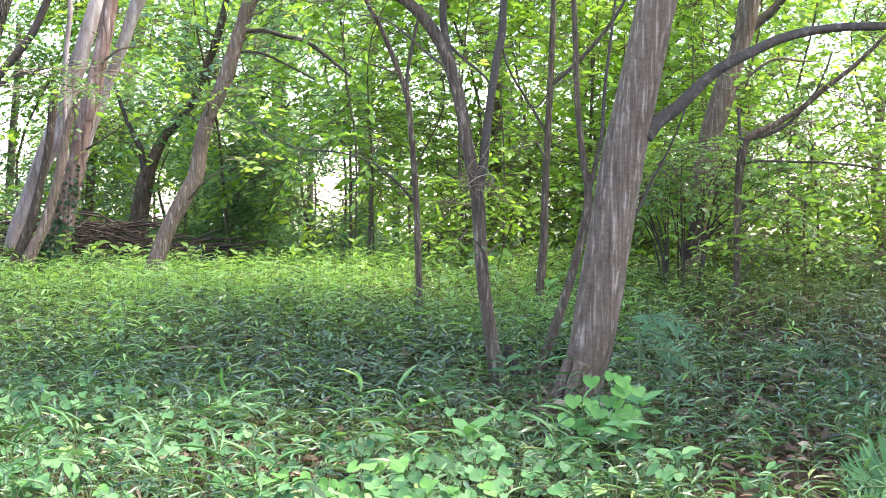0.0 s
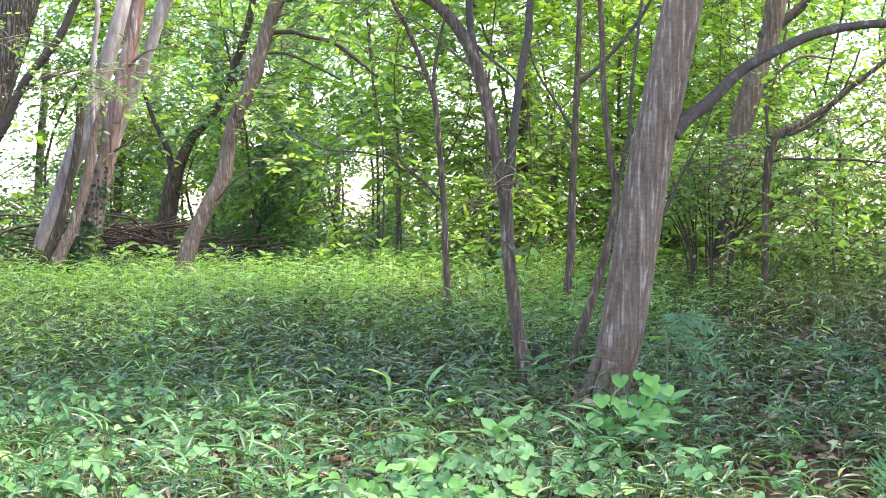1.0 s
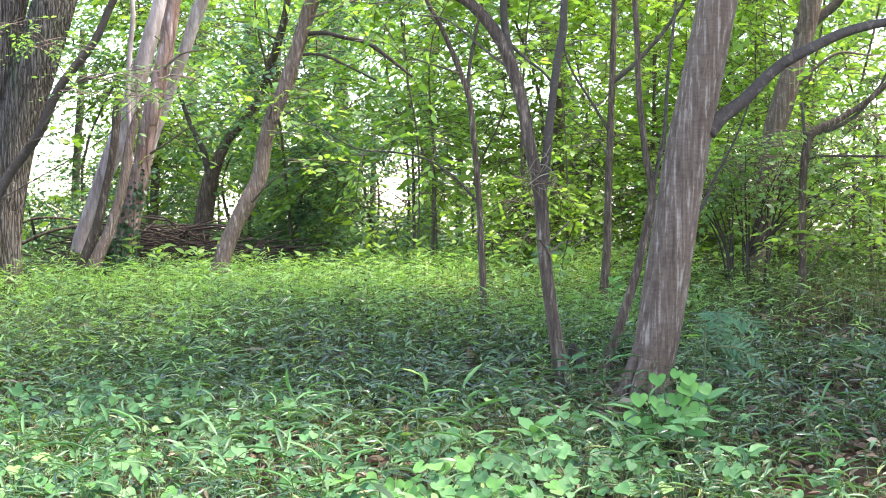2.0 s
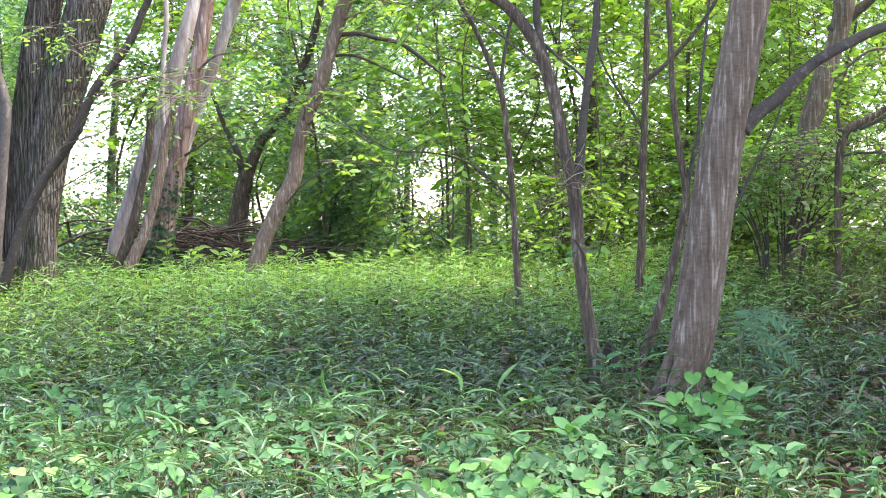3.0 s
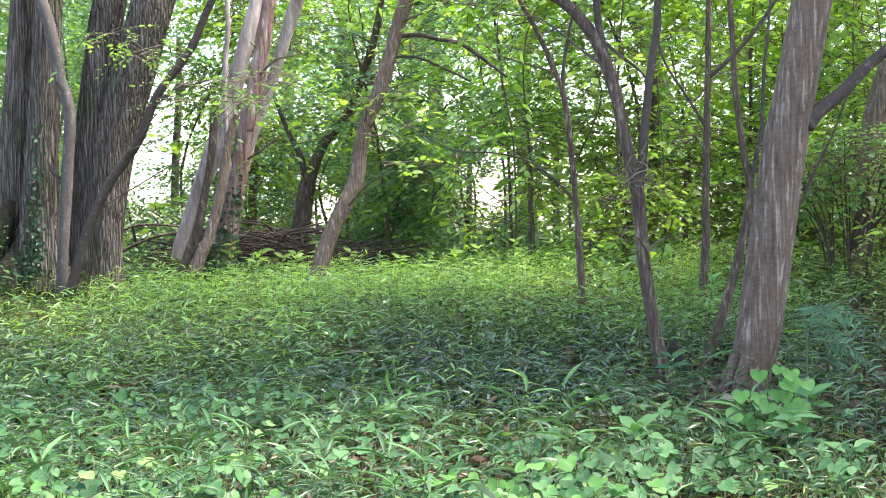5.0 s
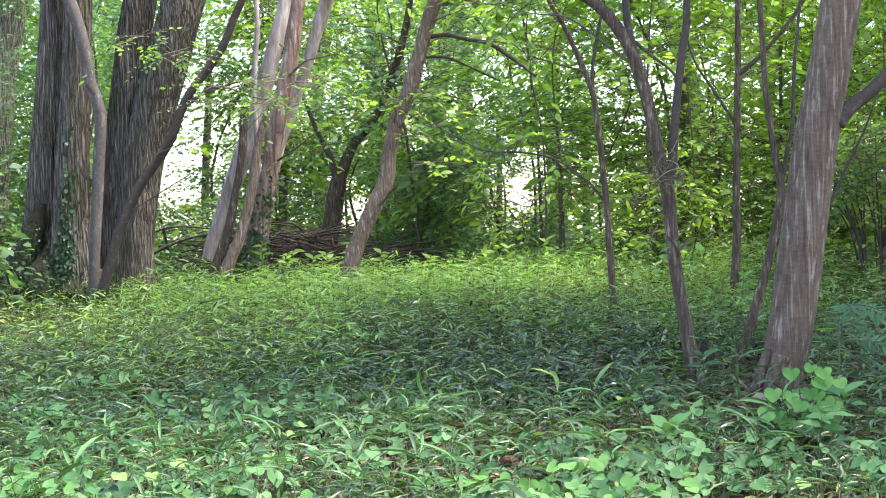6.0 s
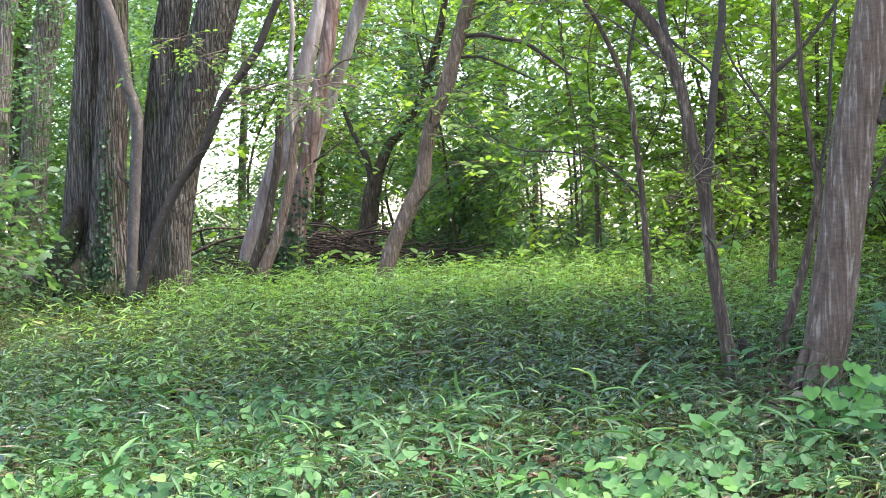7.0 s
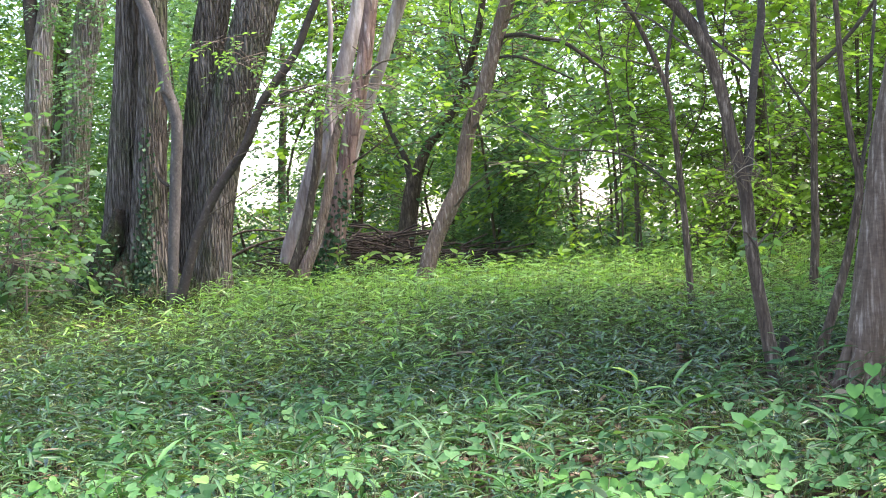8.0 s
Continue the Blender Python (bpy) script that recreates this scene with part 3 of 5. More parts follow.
tree("leaning_back_tree", "dark grey leaning trunk half hidden behind leafy shrubs", [[(2.01, 15.00, 0.91, 0.078), (2.04, 15.00, 1.24, 0.078), (2.08, 15.00, 1.56, 0.083), (2.11, 15.00, 1.88, 0.085), (2.16, 15.00, 2.25, 0.087), (2.23, 15.00, 2.48, 0.092), (2.30, 15.00, 2.70, 0.090), (2.38, 15.00, 2.93, 0.076), (2.45, 15.00, 3.16, 0.083), (2.49, 15.00, 3.39, 0.087), (2.61, 15.00, 3.94, 0.083), (2.88, 15.00, 5.32, 0.055)]], M_SMOOTH,
     [(3.19, 15.00, 3.67, 0.69, 0.32), (2.21, 15.50, 4.02, 0.71, 0.33), (3.61, 15.20, 4.62, 0.93, 0.42), (2.77, 15.20, 5.18, 1.12, 0.51), (1.65, 15.60, 5.04, 0.96, 0.43), (3.06, 15.00, 2.89, 0.51, 0.18), (3.47, 15.40, 2.50, 0.42, 0.19)],
     M_LIGHT, 20, 0.085, 18, boughs=M_LIMB, high=shade_clumps((2.2, 8.5), (8.6, 13.0), (5.0, 8.0), 20, 80, 94) + shade_clumps((2.6, 7.0), (6.2, 9.4), (5.2, 7.6), 10, 70, 95), extra=[[(2.37, 15.00, 3.05, 0.064), (2.53, 15.00, 3.19, 0.044), (2.67, 15.00, 3.30, 0.039), (2.79, 15.00, 3.45, 0.032), (3.01, 15.00, 3.80, 0.018)]], limb_thick=0.02, seed=8)

tree("curved_young_tree", "slim tree whose curved boughs reach out sideways", [[(2.13, 13.50, 0.97, 0.030), (2.15, 13.50, 1.26, 0.027), (2.15, 13.50, 1.55, 0.027), (2.16, 13.50, 1.88, 0.029), (2.19, 13.50, 2.09, 0.033), (2.24, 13.50, 2.20, 0.030), (2.42, 13.50, 2.29, 0.023), (2.63, 13.50, 2.42, 0.021), (2.77, 13.50, 2.54, 0.021), (2.98, 13.50, 2.70, 0.018), (3.12, 13.50, 2.83, 0.015), (3.37, 13.50, 3.08, 0.010)]], M_YOUNG,
     [(3.20, 13.50, 3.04, 0.45, 0.21), (2.83, 13.30, 2.00, 0.45, 0.12), (2.56, 13.60, 2.59, 0.33, 0.12), (3.21, 13.50, 1.84, 0.37, 0.17), (2.25, 13.1, 1.62, 0.34, 0.1), (2.05, 13.1, 1.42, 0.3, 0.09), (2.45, 13.0, 1.4, 0.3, 0.08), (2.41, 13.20, 1.83, 0.32, 0.10)],
     M_LIGHT, 26, 0.08, 12, extra=[[(2.22, 13.50, 2.19, 0.017), (2.32, 13.50, 2.20, 0.013), (2.48, 13.50, 2.27, 0.012), (2.63, 13.50, 2.40, 0.010), (2.75, 13.50, 2.58, 0.007), (2.85, 13.50, 2.83, 0.006)], [(2.17, 13.50, 1.96, 0.012), (2.26, 13.50, 2.02, 0.010), (2.55, 13.50, 2.02, 0.009), (2.88, 13.50, 2.01, 0.007), (3.25, 13.50, 1.96, 0.006)],
            [(2.19, 13.50, 2.11, 0.017), (2.17, 13.50, 2.25, 0.014), (2.16, 13.50, 2.42, 0.010)]], limb_thick=0.008, seed=9)

tree("leaning_rough_tree", "slender leaning trunk with rough reddish-brown bark, bent at its middle", [[(-2.38, 14.80, 0.99, 0.091), (-2.34, 14.80, 1.15, 0.077), (-2.29, 14.80, 1.31, 0.070), (-2.19, 14.80, 1.56, 0.066), (-2.07, 14.80, 1.79, 0.070), (-1.98, 14.80, 1.96, 0.066), (-1.94, 14.80, 2.19, 0.057), (-1.88, 14.80, 2.42, 0.057), (-1.76, 14.80, 2.69, 0.059), (-1.67, 14.80, 2.96, 0.061), (-1.57, 14.80, 3.28, 0.059), (-1.50, 14.80, 3.48, 0.057), (-1.38, 14.80, 4.00, 0.045), (-1.19, 14.80, 5.08, 0.027)]], M_BROWN,
     [(-1.49, 14.60, 2.56, 0.36, 0.16), (-1.88, 14.50, 2.58, 0.40, 0.13), (-1.02, 14.90, 3.47, 0.55, 0.21), (-1.65, 14.80, 4.05, 0.91, 0.36), (-0.84, 15.00, 4.22, 0.92, 0.37), (-1.37, 14.70, 3.09, 0.32, 0.13), (-1.64, 14.30, 2.04, 0.26, 0.09)],
     M_LIGHT, 26, 0.085, 14, extra=[[(-1.63, 14.80, 3.11, 0.020), (-1.44, 14.80, 3.12, 0.018), (-1.28, 14.80, 3.08, 0.018), (-1.11, 14.80, 3.04, 0.018), (-0.95, 14.80, 2.93, 0.016), (-0.72, 14.80, 2.74, 0.009)], [(-1.69, 14.80, 2.94, 0.014), (-1.52, 14.80, 2.95, 0.011), (-1.40, 14.80, 2.92, 0.011), (-1.22, 14.80, 2.83, 0.009), (-1.03, 14.80, 2.73, 0.007)]], boughs=M_DARK, ridges=11, ridge=0.1, limb_thick=0.012, seed=10)

tree("clustered_tree", "clump of leaning trunks with reddish peeling and pale grey bark",
     [[(-3.24, 15.20, 1.28, 0.140), (-3.20, 15.20, 1.42, 0.130), (-3.14, 15.20, 1.61, 0.112), (-3.07, 15.20, 1.84, 0.088), (-3.01, 15.20, 2.07, 0.079), (-2.97, 15.20, 2.31, 0.074), (-2.91, 15.20, 2.54, 0.079), (-2.86, 15.20, 2.77, 0.072), (-2.80, 15.20, 3.01, 0.065), (-2.76, 15.20, 3.24, 0.061), (-2.72, 15.20, 3.47, 0.056), (-2.66, 15.20, 3.89, 0.049), (-2.58, 15.20, 4.69, 0.035)],
      [(-3.65, 15.60, 1.37, 0.062), (-3.62, 15.60, 1.50, 0.060), (-3.57, 15.60, 1.64, 0.057), (-3.48, 15.60, 1.86, 0.064), (-3.38, 15.60, 2.10, 0.079), (-3.28, 15.60, 2.33, 0.086), (-3.20, 15.60, 2.57, 0.081), (-3.12, 15.60, 2.81, 0.079), (-3.04, 15.60, 3.05, 0.072), (-2.97, 15.60, 3.29, 0.067), (-2.90, 15.60, 3.53, 0.060), (-2.81, 15.60, 3.96, 0.050), (-2.67, 15.60, 4.77, 0.033)],
      [(-3.45, 14.90, 1.25, 0.050), (-3.40, 14.90, 1.38, 0.046), (-3.34, 14.90, 1.54, 0.041), (-3.29, 14.90, 1.71, 0.037), (-3.24, 14.90, 1.93, 0.032), (-3.20, 14.90, 2.11, 0.030), (-3.17, 14.90, 2.30, 0.032), (-3.15, 14.90, 2.50, 0.034), (-3.13, 14.90, 2.67, 0.034)],
      [(-3.34, 14.80, 1.24, 0.061), (-3.28, 14.80, 1.38, 0.052), (-3.21, 14.80, 1.52, 0.045), (-3.17, 14.80, 1.64, 0.043), (-3.11, 14.80, 1.83, 0.041), (-3.06, 14.80, 2.06, 0.041), (-3.02, 14.80, 2.29, 0.036), (-2.97, 14.80, 2.45, 0.032), (-2.93, 14.80, 2.57, 0.027)],
      [(-3.08, 15.70, 2.09, 0.043), (-3.01, 15.70, 2.33, 0.043), (-2.92, 15.70, 2.57, 0.046), (-2.82, 15.70, 2.85, 0.048), (-2.73, 15.70, 3.08, 0.050), (-2.66, 15.70, 3.29, 0.053), (-2.57, 15.70, 3.53, 0.060), (-2.45, 15.70, 3.87, 0.053), (-2.24, 15.70, 4.59, 0.034)],
      [(-3.15, 15.50, 1.94, 0.021), (-3.17, 15.50, 2.33, 0.021), (-3.18, 15.50, 2.66, 0.021), (-3.17, 15.50, 2.90, 0.021), (-3.15, 15.50, 3.14, 0.021), (-3.13, 15.50, 3.33, 0.021), (-3.13, 15.50, 3.52, 0.019), (-3.14, 15.50, 3.86, 0.017)]], (M_RED, M_GREY, M_YOUNG, M_BROWN, M_GREY, M_GREY),
     [(-2.59, 15.30, 4.13, 0.94, 0.37), (-3.45, 15.60, 4.71, 1.05, 0.43), (-2.15, 15.50, 4.97, 1.04, 0.43), (-2.44, 15.20, 3.05, 0.42, 0.14), (-2.64, 15.00, 2.34, 0.41, 0.14)],
     M_LIGHT, 22, 0.085, 18, ridges=9, ridge=0.06, limb_thick=0.015, seed=11)

BIG1 = [(-5.04, 15.00, 1.19, 0.239), (-5.00, 15.00, 1.29, 0.211), (-4.94, 15.00, 1.48, 0.179), (-4.89, 15.00, 1.77, 0.152), (-4.85, 15.00, 2.33, 0.131), (-4.79, 15.00, 2.95, 0.122), (-4.73, 15.00, 3.66, 0.115), (-4.67, 15.00, 4.61, 0.103), (-4.52, 15.00, 6.49, 0.069), (-4.34, 15.00, 8.83, 0.037)]
BIG4 = [(-4.65, 14.80, 1.18, 0.199), (-4.63, 14.80, 1.38, 0.168), (-4.61, 14.80, 1.75, 0.145), (-4.57, 14.80, 2.31, 0.129), (-4.52, 14.80, 2.92, 0.120), (-4.47, 14.80, 3.62, 0.111), (-4.39, 14.80, 4.55, 0.097), (-4.22, 14.80, 6.40, 0.063)]
MOUND = [(-5.13, 14.75, 1.20, 0.149), (-5.06, 14.75, 1.33, 0.136), (-4.98, 14.75, 1.48, 0.113), (-4.89, 14.75, 1.69, 0.077), (-4.83, 14.75, 1.90, 0.041)]
SPUR = [(-4.86, 14.62, 1.16, 0.150), (-4.84, 14.66, 1.28, 0.135), (-4.80, 14.74, 1.42, 0.100), (-4.77, 14.82, 1.58, 0.055), (-4.76, 14.88, 1.72, 0.020)]
BUTT = [(-4.60, 14.62, 1.14, 0.085), (-4.60, 14.64, 1.22, 0.075), (-4.60, 14.68, 1.30, 0.055), (-4.60, 14.74, 1.40, 0.030), (-4.60, 14.80, 1.48, 0.012)]
BIG2 = [(-4.36, 15.10, 1.15, 0.199), (-4.34, 15.10, 1.26, 0.185), (-4.30, 15.10, 1.59, 0.166), (-4.24, 15.10, 2.21, 0.157), (-4.17, 15.10, 2.77, 0.148), (-4.10, 15.10, 3.25, 0.139), (-4.02, 15.10, 3.62, 0.132), (-3.90, 15.10, 4.28, 0.116), (-3.65, 15.10, 5.96, 0.069)]
BIG3 = [(-4.21, 14.90, 1.15, 0.151), (-4.17, 14.90, 1.30, 0.141), (-4.09, 14.90, 1.72, 0.146), (-3.97, 14.90, 2.33, 0.155), (-3.85, 14.90, 2.79, 0.169), (-3.72, 14.90, 3.20, 0.176), (-3.60, 14.90, 3.57, 0.173), (-3.34, 14.90, 4.29, 0.146), (-2.89, 14.90, 5.84, 0.091)]
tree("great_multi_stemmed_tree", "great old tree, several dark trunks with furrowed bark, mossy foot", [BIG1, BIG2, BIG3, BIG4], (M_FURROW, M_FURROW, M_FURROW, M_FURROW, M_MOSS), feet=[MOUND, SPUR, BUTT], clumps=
     [(-5.03, 15.00, 5.35, 1.19, 0.46), (-3.80, 15.40, 5.67, 1.23, 0.52)],
     leaf_mat=M_LIGHT, density=26, leaf=0.065, sides=110, ridges=20, ridge=0.08, roots=0.55, root_rise=0.3, limb_thick=0.008, seed=12, steps=16, high=shade_clumps((-8.5, -3.0), (8.6, 11.4), (6.0, 9.0), 8, 40, 93))
tree("slim_bent_tree", "slim smooth grey stem with a crooked bend before great trunks", [[(-4.33, 14.40, 1.10, 0.049), (-4.31, 14.40, 1.32, 0.043), (-4.28, 14.40, 1.71, 0.047), (-4.24, 14.40, 2.17, 0.047), (-4.21, 14.40, 2.53, 0.047), (-4.24, 14.40, 2.71, 0.049), (-4.28, 14.40, 2.83, 0.050), (-4.31, 14.40, 3.06, 0.052), (-4.37, 14.40, 3.33, 0.052), (-4.45, 14.40, 3.57, 0.050), (-4.55, 14.40, 3.85, 0.045), (-4.65, 14.40, 4.95, 0.022)]], M_SLIM, extra=[[(-4.24, 14.38, 2.74, 0.029), (-4.27, 14.38, 2.79, 0.031), (-4.30, 14.38, 2.82, 0.026)], [(-4.30, 14.40, 2.05, 0.015), (-4.37, 14.40, 2.11, 0.013), (-4.40, 14.40, 2.21, 0.009)]], seed=13, steps=8)
tree("leaning_young_tree", "dark slender stem leaning steeply out beside a great tree", [[(-4.24, 14.30, 1.10, 0.046), (-4.17, 14.30, 1.32, 0.043), (-4.06, 14.30, 1.64, 0.041), (-3.88, 14.30, 1.99, 0.039), (-3.64, 14.30, 2.31, 0.038), (-3.47, 14.30, 2.67, 0.036), (-3.20, 14.30, 3.01, 0.033), (-3.07, 14.30, 3.28, 0.030), (-2.99, 14.30, 3.45, 0.030), (-2.83, 14.30, 3.88, 0.025), (-2.55, 14.30, 4.75, 0.013)]], M_DARK,
     [(-2.88, 13.60, 2.68, 0.35, 0.06), (-3.35, 13.80, 2.96, 0.25, 0.06), (-2.53, 13.80, 2.71, 0.30, 0.08), (-2.63, 13.40, 2.52, 0.29, 0.05), (-3.22, 13.90, 2.59, 0.21, 0.04), (-3.62, 13.50, 3.04, 0.25, 0.07)], M_CANOPY, 120, 0.055,
     extra=[[(-3.42, 14.20, 2.64, 0.011), (-3.19, 14.20, 2.74, 0.009), (-2.88, 14.20, 2.63, 0.007), (-2.65, 14.20, 2.62, 0.004)], [(-3.45, 14.20, 2.60, 0.011), (-3.28, 14.20, 2.70, 0.009), (-3.07, 14.20, 2.76, 0.007), (-2.78, 14.20, 2.80, 0.004)]], limb_thick=0.006, seed=14)

tree("distant_trunk_tree", "straight old trunk with grey fissured bark forking near its top", [[(-7.08, 18.50, 1.47, 0.170), (-7.03, 18.50, 1.76, 0.147), (-6.97, 18.50, 2.35, 0.142), (-6.90, 18.50, 3.06, 0.136), (-6.85, 18.50, 3.53, 0.136), (-6.78, 18.50, 3.88, 0.102), (-6.70, 18.50, 4.23, 0.096), (-6.52, 18.50, 5.10, 0.079), (-6.22, 18.50, 7.13, 0.045)]], M_PALE,
     [(-6.81, 18.50, 5.41, 1.25, 0.45), (-7.36, 18.00, 5.08, 1.10, 0.44)], M_CANOPY, 16, 0.09, 72, ridges=14, ridge=0.07,
     extra=[[(-6.88, 18.50, 3.47, 0.096), (-6.91, 18.50, 3.89, 0.079), (-6.92, 18.50, 4.24, 0.074), (-6.96, 18.50, 4.95, 0.057)]], limb_thick=0.02, seed=15, steps=10)
tree("distant_trunk_tree", "leaning old trunk with grey fissured bark", [[(-7.01, 19.50, 1.51, 0.185), (-6.95, 19.50, 1.88, 0.161), (-6.86, 19.50, 2.74, 0.155), (-6.74, 19.50, 3.60, 0.155), (-6.61, 19.50, 4.15, 0.155), (-6.54, 19.50, 4.46, 0.149), (-6.32, 19.50, 5.87, 0.113), (-6.01, 19.50, 8.00, 0.054)]], M_PALE,
     [(-6.25, 19.50, 5.92, 1.43, 0.54), (-6.54, 19.00, 6.81, 1.51, 0.58)], M_CANOPY, 16, 0.09, 72, ridges=14, ridge=0.07, limb_thick=0.02, seed=16, steps=10)
tree("distant_trunk_tree", "slender dark trunk standing between larger ones", [[(-7.69, 21.00, 1.65, 0.084), (-7.58, 21.00, 2.92, 0.084), (-7.48, 21.00, 3.91, 0.077), (-7.36, 21.00, 5.24, 0.064), (-7.20, 21.00, 7.24, 0.032)]], M_FURROW, seed=17, sides=24, ridges=12, ridge=0.05)
tree("distant_trunk_tree", "grey trunk broken into a low leaning stem", [[(-6.63, 17.00, 1.42, 0.068), (-6.67, 17.00, 1.86, 0.062), (-6.71, 17.00, 2.30, 0.057), (-6.76, 17.00, 2.74, 0.052), (-6.80, 17.00, 3.51, 0.042)]], M_FURROW, seed=18, sides=24, ridges=12, ridge=0.05)

tree("wood_edge_tree", "brown trunk forking low into thin bent limbs at the wood's edge", [[(-3.22, 19.00, 1.22, 0.111), (-3.18, 19.00, 1.46, 0.102), (-3.13, 19.00, 1.69, 0.096), (-3.07, 19.00, 2.01, 0.087), (-3.02, 19.00, 2.17, 0.070), (-2.87, 19.00, 2.49, 0.049), (-2.74, 19.00, 2.63, 0.044), (-2.55, 19.00, 2.91, 0.041), (-2.35, 19.00, 3.43, 0.041), (-2.23, 19.00, 3.90, 0.035), (-2.11, 19.00, 4.77, 0.023)]], M_YOUNG,
     [(-2.81, 19.00, 2.74, 0.64, 0.29), (-2.34, 19.40, 3.30, 0.53, 0.27), (-3.37, 19.20, 2.45, 0.47, 0.24), (-2.64, 19.00, 3.66, 0.64, 0.29)], M_CANOPY, 16, 0.09,
     extra=[[(-3.06, 19.00, 2.10, 0.041), (-3.12, 19.00, 2.38, 0.035), (-3.25, 19.00, 2.65, 0.026), (-3.40, 19.00, 3.08, 0.017)]], limb_thick=0.015, seed=19)
for k, (spot, d) in enumerate((([(-3.90, 20.00, 1.33, 0.055), (-3.85, 20.00, 1.64, 0.052), (-3.81, 20.00, 2.19, 0.049), (-3.77, 20.00, 2.68, 0.043), (-3.73, 20.00, 3.41, 0.037), (-3.69, 20.00, 4.63, 0.024)], 1), ([(-2.82, 23.00, 1.24, 0.053), (-2.82, 23.00, 1.80, 0.049), (-2.80, 23.00, 2.29, 0.046), (-2.83, 23.00, 3.00, 0.039), (-2.81, 23.00, 4.05, 0.028)], 2),
                               ([(-5.88, 25.00, 1.90, 0.061), (-5.83, 25.00, 2.74, 0.057), (-5.77, 25.00, 3.51, 0.050), (-5.74, 25.00, 4.35, 0.038)], 3), ([(0.46, 18.00, 1.35, 0.066), (0.48, 18.00, 1.68, 0.066), (0.51, 18.00, 2.12, 0.061), (0.52, 18.00, 2.45, 0.052), (0.54, 18.00, 3.00, 0.039)], 4),
                               ([(-1.83, 25.00, 1.37, 0.046), (-1.81, 25.00, 1.83, 0.042), (-1.79, 25.00, 2.36, 0.038), (-1.78, 25.00, 3.13, 0.031)], 5), ([(3.52, 22.00, 1.18, 0.101), (3.53, 22.00, 1.65, 0.094), (3.56, 22.00, 2.26, 0.081), (3.61, 22.00, 3.27, 0.061)], 6),
                               ([(4.77, 20.00, 1.09, 0.080), (4.73, 20.00, 1.58, 0.073), (4.70, 20.00, 2.19, 0.061), (4.75, 20.00, 3.11, 0.043)], 7), ([(4.15, 21.00, 1.26, 0.045), (4.19, 21.00, 1.90, 0.039), (4.22, 21.00, 2.54, 0.032)], 8),
                               ([(-0.70, 17.00, 1.10, 0.021), (-0.68, 17.00, 1.41, 0.018), (-0.67, 17.00, 1.72, 0.018), (-0.66, 17.00, 2.19, 0.013)], 9), ([(0.73, 17.00, 1.30, 0.031), (0.76, 17.00, 1.77, 0.029), (0.79, 17.00, 2.29, 0.023)], 10), ([(-0.62, 24.00, 1.30, 0.051), (-0.60, 24.00, 2.11, 0.044), (-0.57, 24.00, 3.06, 0.033)], 11))):
    tree("slender_wood_tree", "slender dark trunk of the wood behind the clearing", [spot], M_TWIG, seed=30 + d, sides=10, group="slender trunks behind the clearing")


# Sky openings cut through the wood from EYE: side and height slope, half widths.
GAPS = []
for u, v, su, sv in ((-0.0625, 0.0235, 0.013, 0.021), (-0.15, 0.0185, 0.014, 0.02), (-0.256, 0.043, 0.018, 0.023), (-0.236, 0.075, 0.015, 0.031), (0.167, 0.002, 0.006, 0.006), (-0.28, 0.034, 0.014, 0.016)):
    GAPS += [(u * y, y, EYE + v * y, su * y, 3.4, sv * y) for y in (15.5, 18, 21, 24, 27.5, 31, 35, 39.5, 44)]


# Smaller openings at random and at set bearings, also cut outward from EYE.
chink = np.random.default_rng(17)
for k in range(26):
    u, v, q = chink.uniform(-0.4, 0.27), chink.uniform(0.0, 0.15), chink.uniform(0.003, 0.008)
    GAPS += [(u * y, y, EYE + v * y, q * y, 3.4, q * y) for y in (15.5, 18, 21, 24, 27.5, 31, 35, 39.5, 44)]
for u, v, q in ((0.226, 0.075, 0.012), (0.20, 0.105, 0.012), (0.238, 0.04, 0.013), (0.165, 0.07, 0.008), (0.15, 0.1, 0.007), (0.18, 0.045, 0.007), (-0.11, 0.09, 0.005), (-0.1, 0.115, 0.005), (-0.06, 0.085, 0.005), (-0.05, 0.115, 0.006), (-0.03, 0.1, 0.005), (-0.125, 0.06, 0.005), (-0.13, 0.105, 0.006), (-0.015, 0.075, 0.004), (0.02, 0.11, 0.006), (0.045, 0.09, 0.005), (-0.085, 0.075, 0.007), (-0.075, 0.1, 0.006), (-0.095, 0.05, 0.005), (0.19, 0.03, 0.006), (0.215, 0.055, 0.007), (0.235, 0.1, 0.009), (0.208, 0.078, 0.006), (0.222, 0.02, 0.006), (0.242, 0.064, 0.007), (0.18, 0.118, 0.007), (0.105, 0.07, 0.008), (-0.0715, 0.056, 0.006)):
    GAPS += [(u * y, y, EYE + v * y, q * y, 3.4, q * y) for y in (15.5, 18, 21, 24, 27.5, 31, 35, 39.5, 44)]


